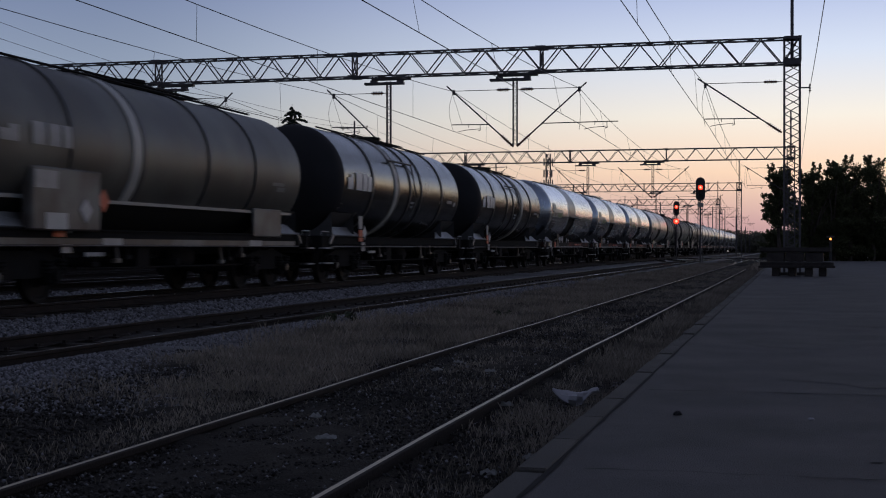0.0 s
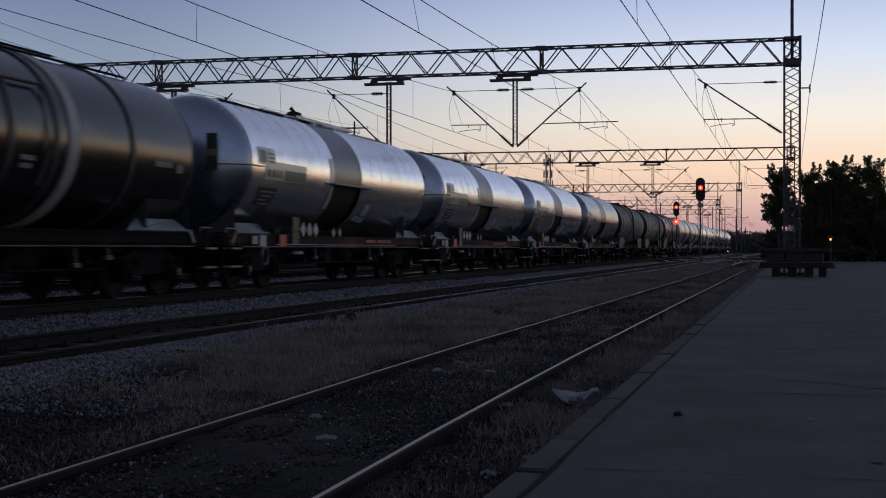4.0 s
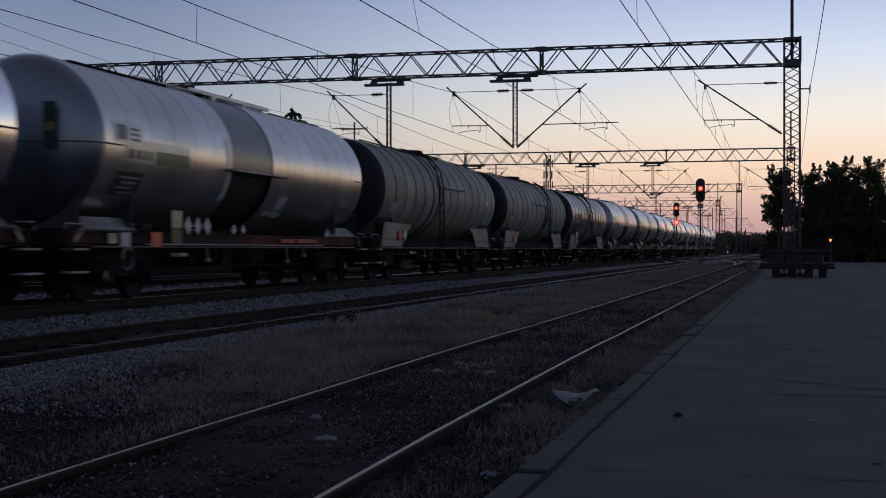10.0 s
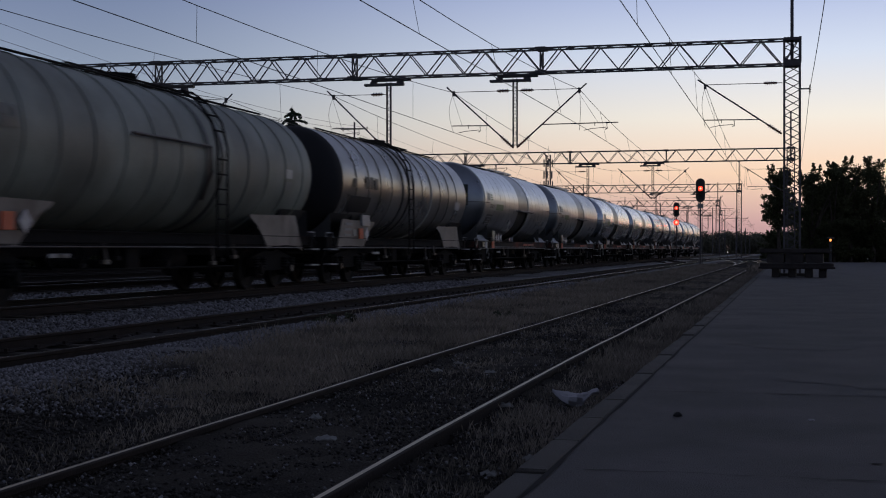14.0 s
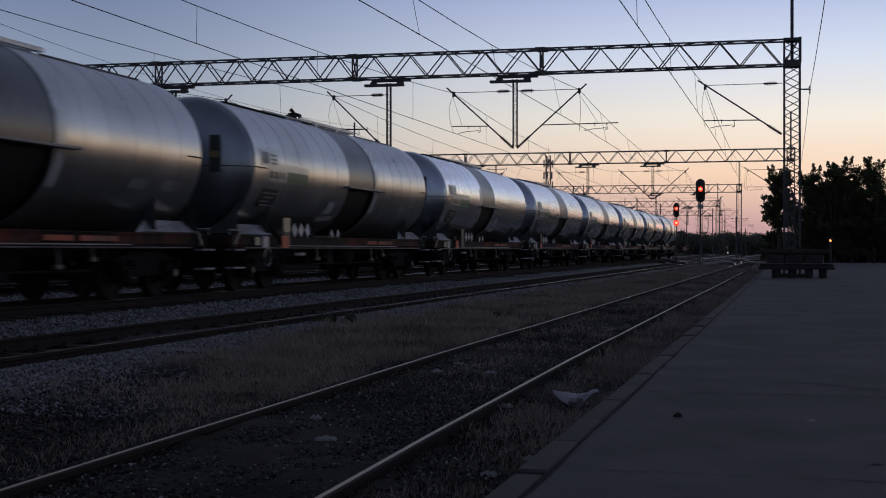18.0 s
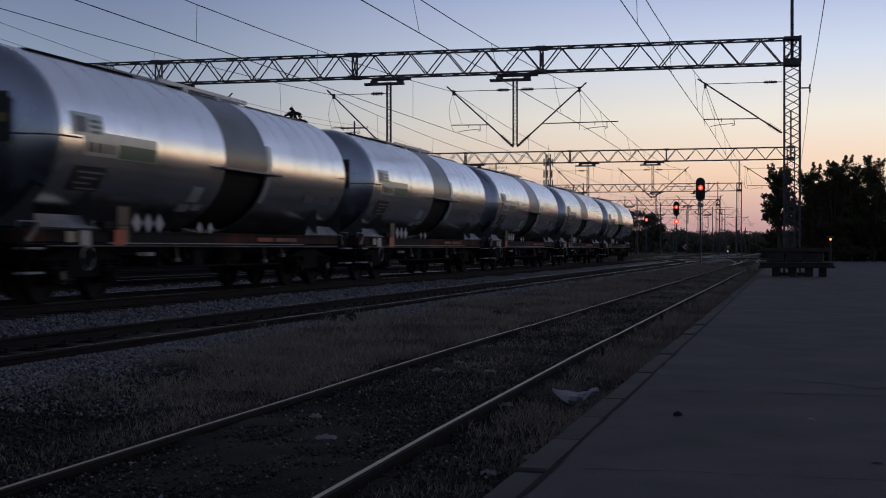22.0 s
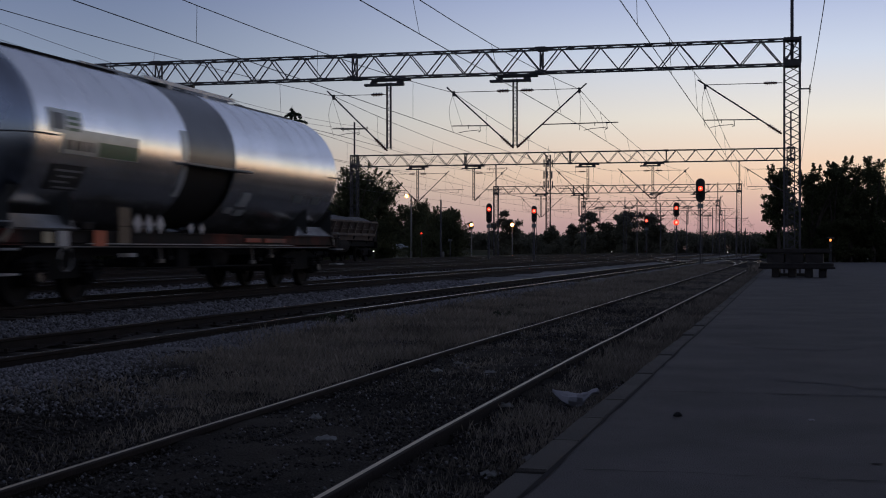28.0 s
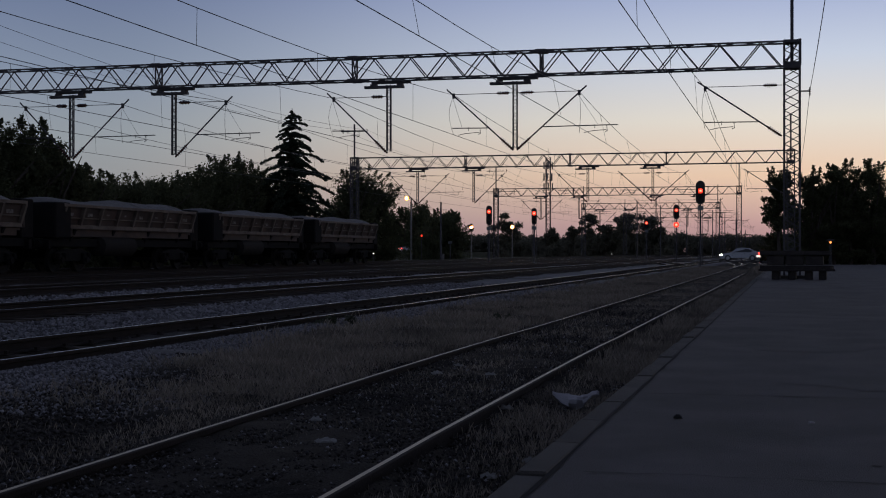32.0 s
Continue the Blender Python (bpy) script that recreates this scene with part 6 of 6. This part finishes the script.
def crumple(name, x, y, z, lx, ly, h, turn, seed, material, label, category, n=12):
    """A crumpled sheet: a bag or a scrap of paper."""
    r = random.Random(seed)
    b = Build()
    v, f = [], []
    for side in (1, 0):
        for i in range(n + 1):
            for j in range(n + 1):
                u, w = 2 * i / n - 1, 2 * j / n - 1
                e = max(0.0, 1 - (abs(u) ** 2.4 + abs(w) ** 2.4) / 1.6)
                k = 1 + 0.22 * math.sin(5 * u + seed) * math.cos(4 * w)
                hh = h * (e ** 0.7) * (0.45 + 0.75 * abs(math.sin(3.4 * u + 1.5 * w + seed) * math.cos(3 * w - u)) + r.uniform(-0.05, 0.05))
                v.append((lx * u * (0.72 + 0.28 * math.cos(1.3 * w)), ly * w * k, 0.004 + (hh + 0.06 * h if side else 0)))
    m1 = (n + 1) ** 2
    for i in range(n):
        for j in range(n):
            a = i * (n + 1) + j
            f.append((a, a + n + 1, a + n + 2, a + 1))
            f.append((m1 + a, m1 + a + 1, m1 + a + n + 2, m1 + a + n + 1))
    for i in range(n):
        for a, c in ((i * (n + 1), (i + 1) * (n + 1)), (i * (n + 1) + n, (i + 1) * (n + 1) + n), (i, i + 1), (n * (n + 1) + i, n * (n + 1) + i + 1)):
            f.append((a, c, m1 + c, m1 + a))
    b.add(v, f)
    return solid(name, b, M[material], label, category, m=pose(x, y, z, 0, 0, turn), smooth=50)


def plastic_bag():
    """A half-empty carrier bag, drawn out to a peak at one end and to twisted handles at the other."""
    r = random.Random(5)
    path = [(-0.175, 0.145, 0.010), (-0.155, 0.125, 0.022), (-0.11, 0.095, 0.042), (-0.05, 0.072, 0.058), (0.01, 0.066, 0.062), (0.06, 0.078, 0.045), (0.10, 0.108, 0.022), (0.14, 0.135, 0.019), (0.175, 0.142, 0.022), (0.19, 0.140, 0.008)]
    n, v = 14, []
    for x, z, q in path:
        for k in range(n):
            a = 2 * math.pi * k / n
            e = q * (1 + 0.28 * math.sin(3 * a + 30 * x) + r.uniform(-0.15, 0.15))
            v.append((x + r.uniform(-0.006, 0.006), 1.35 * e * math.cos(a), max(0.004, z + e * math.sin(a))))
    m = len(path)
    f = [(i * n + k, i * n + (k + 1) % n, (i + 1) * n + (k + 1) % n, (i + 1) * n + k) for i in range(m - 1) for k in range(n)] + [tuple(range(n))[::-1], tuple(range((m - 1) * n, m * n))]
    solid("plastic_bag", Build().add(v, f), M["plastic"], "crumpled white plastic bag lying in the grass by the kerb", "bag", m=pose(-1.645, 10.72, -0.27, 0, 0, 10), smooth=40)


plastic_bag()
SCRAPS = ((-1.46, 17.0, 0.06, 20), (-1.5, 8.0, 0.05, 40), (-2.11, 10.2, 0.07, -10), (-3.3, 12.7, 0.07, 60), (-3.3, 13.6, 0.05, 0), (-2.77, 12.7, 0.06, 15), (-3.21, 9.0, 0.04, 10), (-2.79, 8.0, 0.07, 30), (-1.62, 7.4, 0.05, 0))
LUMP, PALE = (-0.64, 8.19), (0.13, 8.16)
for i, (x, y, s, turn) in enumerate(SCRAPS):
    crumple("paper_scrap", x, y, float(ground_z(x, y)) + 0.01, s, s * 0.5, 0.03, turn, 10 + i, "plastic_dim", "small dirty scrap of paper on the cinders", "litter", 7)
crumple("leaf_litter", LUMP[0], LUMP[1], 0.0, 0.026, 0.02, 0.024, 30, 31, "tar", "small dark dry leaf curled on the asphalt", "litter", 7)
crumple("paper_scrap", PALE[0], PALE[1], 0.0, 0.018, 0.012, 0.012, 10, 32, "plastic", "tiny pale scrap of paper on the asphalt", "litter", 6)


def weed_clump(x, y, h, w, seed):
    v, f = leaf_cloud([(random.Random(seed + i).uniform(-w, w), random.Random(seed + i + 50).uniform(-w, w), h * (0.3 + 0.1 * i)) for i in range(6)], [h * 0.5] * 6, 60, 0.035, seed)
    ob = new("weed", raw_mesh("weed", v, f, M["weed"]))
    ob.matrix_basis = pose(x, y, float(ground_z(x, y)))
    tagged(ob, "low dark green weed growing in the ballast", "weed", "weeds by the tracks")


weed_clump(-6.4, 18.7, 0.14, 0.26, 1)
weed_clump(-4.6, 22.0, 0.14, 0.15, 3)


# ---- timber stack by the mast ----
def timber_stack():
    t = thing("timber_stack", pose(0.30, 50.2, 0, 0, 0, -3), "low stack of dark weathered timber beams on short legs", "timber stack")
    beam = Build().box(-1.22, 1.22, -0.11, 0.11, -0.075, 0.075, 0.015).mesh("beam", M["timber"])
    r = random.Random(8)
    for z, ys in ((0.42, (-0.45, -0.15, 0.15, 0.45)), (0.94, (-0.46, -0.2, 0.1, 0.42))):
        for y in ys:
            part("beam", beam, None, t, m=pose(r.uniform(-0.05, 0.05), y, z + r.uniform(-0.01, 0.01), 0, 0, r.uniform(-1, 1)))
    blk = Build().box(-0.3, 0.3, -0.5, 0.5, -0.16, 0.16, 0.02).mesh("spacer_block", M["timber"])
    for x in (-0.72, -0.05, 0.62):
        part("spacer_block", blk, None, t, m=pose(x, 0, 0.68))
    leg = Build().box(-0.13, 0.13, -0.45, 0.45, 0.0, 0.345, 0.02).mesh("leg", M["timber"])
    for x in (-0.72, -0.15, 0.42, 0.9):
        part("leg", leg, None, t, m=pose(x, 0, 0))
    part("lower_plank", Build().box(-1.3, 1.34, -0.62, -0.5, 0.30, 0.38, 0.01), M["timber"], t)


timber_stack()


# ---- cars and the crossing road ----
M["car_paint"] = mat("silver_car_paint", (0.30, 0.31, 0.32), 0.3, 0.4, vary=0.08, bump=0)
M["car_glass"] = mat("tinted_car_glass", (0.02, 0.022, 0.025), 0.08, 0.0, vary=0.05, bump=0, spec=0.6)
M["tyre"] = mat("tyre_rubber", (0.02, 0.02, 0.02), 0.85)
M["rim"] = mat("alloy_rim", (0.4, 0.4, 0.42), 0.35, 0.8)


def car(name, m, label, lit=True):
    """A saloon with sloping tail; x is its length, front at -x."""
    c = thing(name, m, label, "car", "cars on the road")
    side = [(-2.1, 0.35), (-2.12, 0.62), (-1.95, 0.78), (-1.0, 0.92), (-0.35, 1.36), (0.25, 1.45), (0.95, 1.38), (1.62, 1.05), (2.05, 0.98), (2.12, 0.7), (2.08, 0.35)]

    def hull(pts, y, inset):
        v = []
        for sy in (-1, 1):
            v += [(x, sy * (y - (inset if z > 0.95 else 0)), z) for x, z in pts]
        n = len(pts)
        return Build().add(v, [tuple(range(n)), tuple(range(n, 2 * n))[::-1]] + [(i, n + i, n + (i + 1) % n, (i + 1) % n) for i in range(n)])
    part("body", hull(side, 0.86, 0.16), M["car_paint"], c)
    for sy in (-1, 1):
        win = [(-0.82, 0.95), (-0.32, 1.28), (0.22, 1.37), (0.9, 1.3), (1.35, 1.05), (1.0, 0.95)]
        v = [(x, sy * (0.872 - (0.16 if z > 1.0 else 0.03)), z) for x, z in win] + [(x, sy * (0.84 - (0.16 if z > 1.0 else 0.03)), z) for x, z in win]
        part("side_window", Build().add(v, [tuple(range(6)), tuple(range(6, 12))[::-1]] + [(i, 6 + i, 6 + (i + 1) % 6, (i + 1) % 6) for i in range(6)]), M["car_glass"], c)
        if lit:
            part("headlight_edge", Build().box(-2.06, -1.9, sy * 0.862 - 0.012, sy * 0.862 + 0.012, 0.62, 0.74), M["head_glow"], c, "glowing headlight")
        part("headlight", Build().box(-2.14, -2.0, sy * 0.62 - 0.16, sy * 0.62 + 0.16, 0.6, 0.74, 0.02), M["head_glow" if lit else "rim"], c, "headlight lens")
        part("tail_light", Build().box(2.0, 2.14, sy * 0.66 - 0.17, sy * 0.66 + 0.17, 0.72, 0.92, 0.02), M["tail_glow"], c, "glowing red tail light")
        part("tail_light_edge", Build().box(1.9, 2.07, sy * 0.862 - 0.012, sy * 0.862 + 0.012, 0.7, 0.92), M["tail_glow"], c, "glowing red tail light")
        part("mirror", Build().box(-0.75, -0.6, sy * 0.98 - 0.08, sy * 0.98 + 0.08, 0.9, 1.02, 0.02), M["car_paint"], c)
        for x in (-1.3, 1.28):
            wl = part("wheel", Build().lathe([(-0.1, 0.2), (-0.1, 0.29), (-0.07, 0.32), (0.07, 0.32), (0.1, 0.29), (0.1, 0.2)], 20, "y", (0, 0, 0)), M["tyre"], c, m=pose(x, sy * 0.8, 0.32))
            part("rim", Build().lathe([(-0.095, 0.0), (-0.08, 0.2), (0.08, 0.2), (0.095, 0.0)], 16, "y", (0, 0, 0)), M["rim"], wl)
    for x0, z0, x1, z1 in ((-0.93, 0.965, -0.42, 1.315), (1.02, 1.355, 1.5, 1.12)):
        d = 0.012
        v = [(x0, -0.66, z0 + d), (x0, 0.66, z0 + d), (x1, 0.6, z1 + d), (x1, -0.6, z1 + d), (x0, -0.66, z0 - 0.02), (x0, 0.66, z0 - 0.02), (x1, 0.6, z1 - 0.02), (x1, -0.6, z1 - 0.02)]
        part("windscreen", Build().add(v, [(0, 1, 2, 3), (7, 6, 5, 4), (0, 4, 5, 1), (1, 5, 6, 2), (2, 6, 7, 3), (3, 7, 4, 0)]), M["car_glass"], c)
    part("bumper", Build().box(-2.16, -2.02, -0.8, 0.8, 0.3, 0.5, 0.03), M["car_paint"], c)
    part("bumper", Build().box(2.0, 2.15, -0.8, 0.8, 0.3, 0.55, 0.03), M["car_paint"], c)
    # white glow patches added low on both sides of the tail
    if lit:
        for sy in (-1, 1):
            part("rear_lamp", Build().box(1.72, 2.08, sy * 0.864 - 0.01, sy * 0.864 + 0.01, 0.42, 0.62), M["rear_white"], c, "white glow patch low at the rear")
    part("plate", Build().box(2.152, 2.162, -0.26, 0.26, 0.58, 0.69), M["white_glow"], c, "lit pale plate")
    return c


ROAD_Z = -0.02
tagged(solid("road", Build().box(-60, 130, 145.4, 151.0, -0.6, ROAD_Z, 0.0), M["asphalt"], "asphalt road crossing the tracks", "road", kind="structure"), kind="structure")
CAR = car("car", pose(0, 149.6, ROAD_Z), "pale silver saloon car with lit lamps crossing the tracks")


def car_x(t):
    return -3.32 + 2.1 + 3.77 * (31 - t)


bank = Build().add([(-140, 294, -0.4), (-60, 294, -0.4), (-60, 308, -0.4), (-140, 308, -0.4), (-136, 298, 0.85), (-66, 298, 0.85), (-66, 304, 0.85), (-136, 304, 0.85)],
                   [(4, 5, 6, 7), (0, 1, 5, 4), (1, 2, 6, 5), (2, 3, 7, 6), (3, 0, 4, 7)])
solid("road_bank", bank, M["field"], "low grassy bank carrying a side road", "bank", kind="structure", smooth=0)
CAR2 = car("car", pose(-86, 301, 0.85, 0, 0, 226), "pale car with red tail lamps on the side road", False)


# ---- small things beyond the tracks ----
def small_light(x, y, z, r, mt, label):
    p = thing("signal_lamp", pose(x, y, 0), label, "lamp", "small lights in the yard")
    part("stake", Build().tube([(0, 0, -0.3), (0, 0, z)], 0.04, 6), M["steel"], p)
    part("lens", Build().lathe([(-r, 0), (-r * 0.7, r * 0.7), (0, r), (r * 0.7, r * 0.7), (r, 0)], 12, "z", (0, 0, z)), M[mt], p, "glowing lens")


small_light(-0.1262 * 190, 190, 0.65, 0.07, "white_glow", "low marker lamp with a small white light")
small_light(-0.0423 * 168, 168, 0.65, 0.07, "white_glow", "low marker lamp with a small white light")
small_light(-0.30987 * 100, 100, 0.84, 0.07, "white_glow", "low marker lamp with a small white light")
small_light(-0.2715 * 143, 143, 2.73, 0.11, "red_glow", "small post with a red light")
p = thing("marker_post", pose(-0.2545 * 140, 140, -0.2), "short pale concrete marker post", "post")
part("shaft", Build().box(-0.11, 0.11, -0.11, 0.11, 0, 0.95, 0.03), M["pole"], p)
p = thing("sign_post", pose(-0.249 * 150, 150, -0.2), "thin post with a small pale board", "sign")
part("stake", Build().tube([(0, 0, 0), (0, 0, 2.4)], 0.05, 6), M["steel"], p)
part("board", Build().box(-0.24, 0.24, -0.03, 0.0, 2.1, 2.35, 0.01), M["label_dim"], p)


# ---- motion of the things ----
def motions():
    for ob, y, turn in WAGONS:
        walk(ob, [(t, pose(TRAIN_X, y - run(t), TRAIN_Z, 0, 0, 180 if turn else 0)) for t in range(33)])
    # wheels roll without slipping; rows close enough for under a quarter turn each
    steps = [i / 15 for i in range(300)] + [20 + i / 30 for i in range(361)]
    roll = [(t, Euler((run(t) / 0.46, 0, 0)).to_matrix().to_4x4()) for t in steps]
    for ax in WHEELSETS:
        at = ax.matrix_basis.translation.copy()
        walk(ax, [(t, Matrix.Translation(at) @ m) for t, m in roll])
    walk(CAR, [(t, pose(car_x(t), 149.6, ROAD_Z)) for t in range(33)])
    walk(CAR2, [(t, pose(-86 + 0.5 * (t - 30), 301, 0.85, 0, 0, 226)) for t in range(0, 33, 4)])


motions()
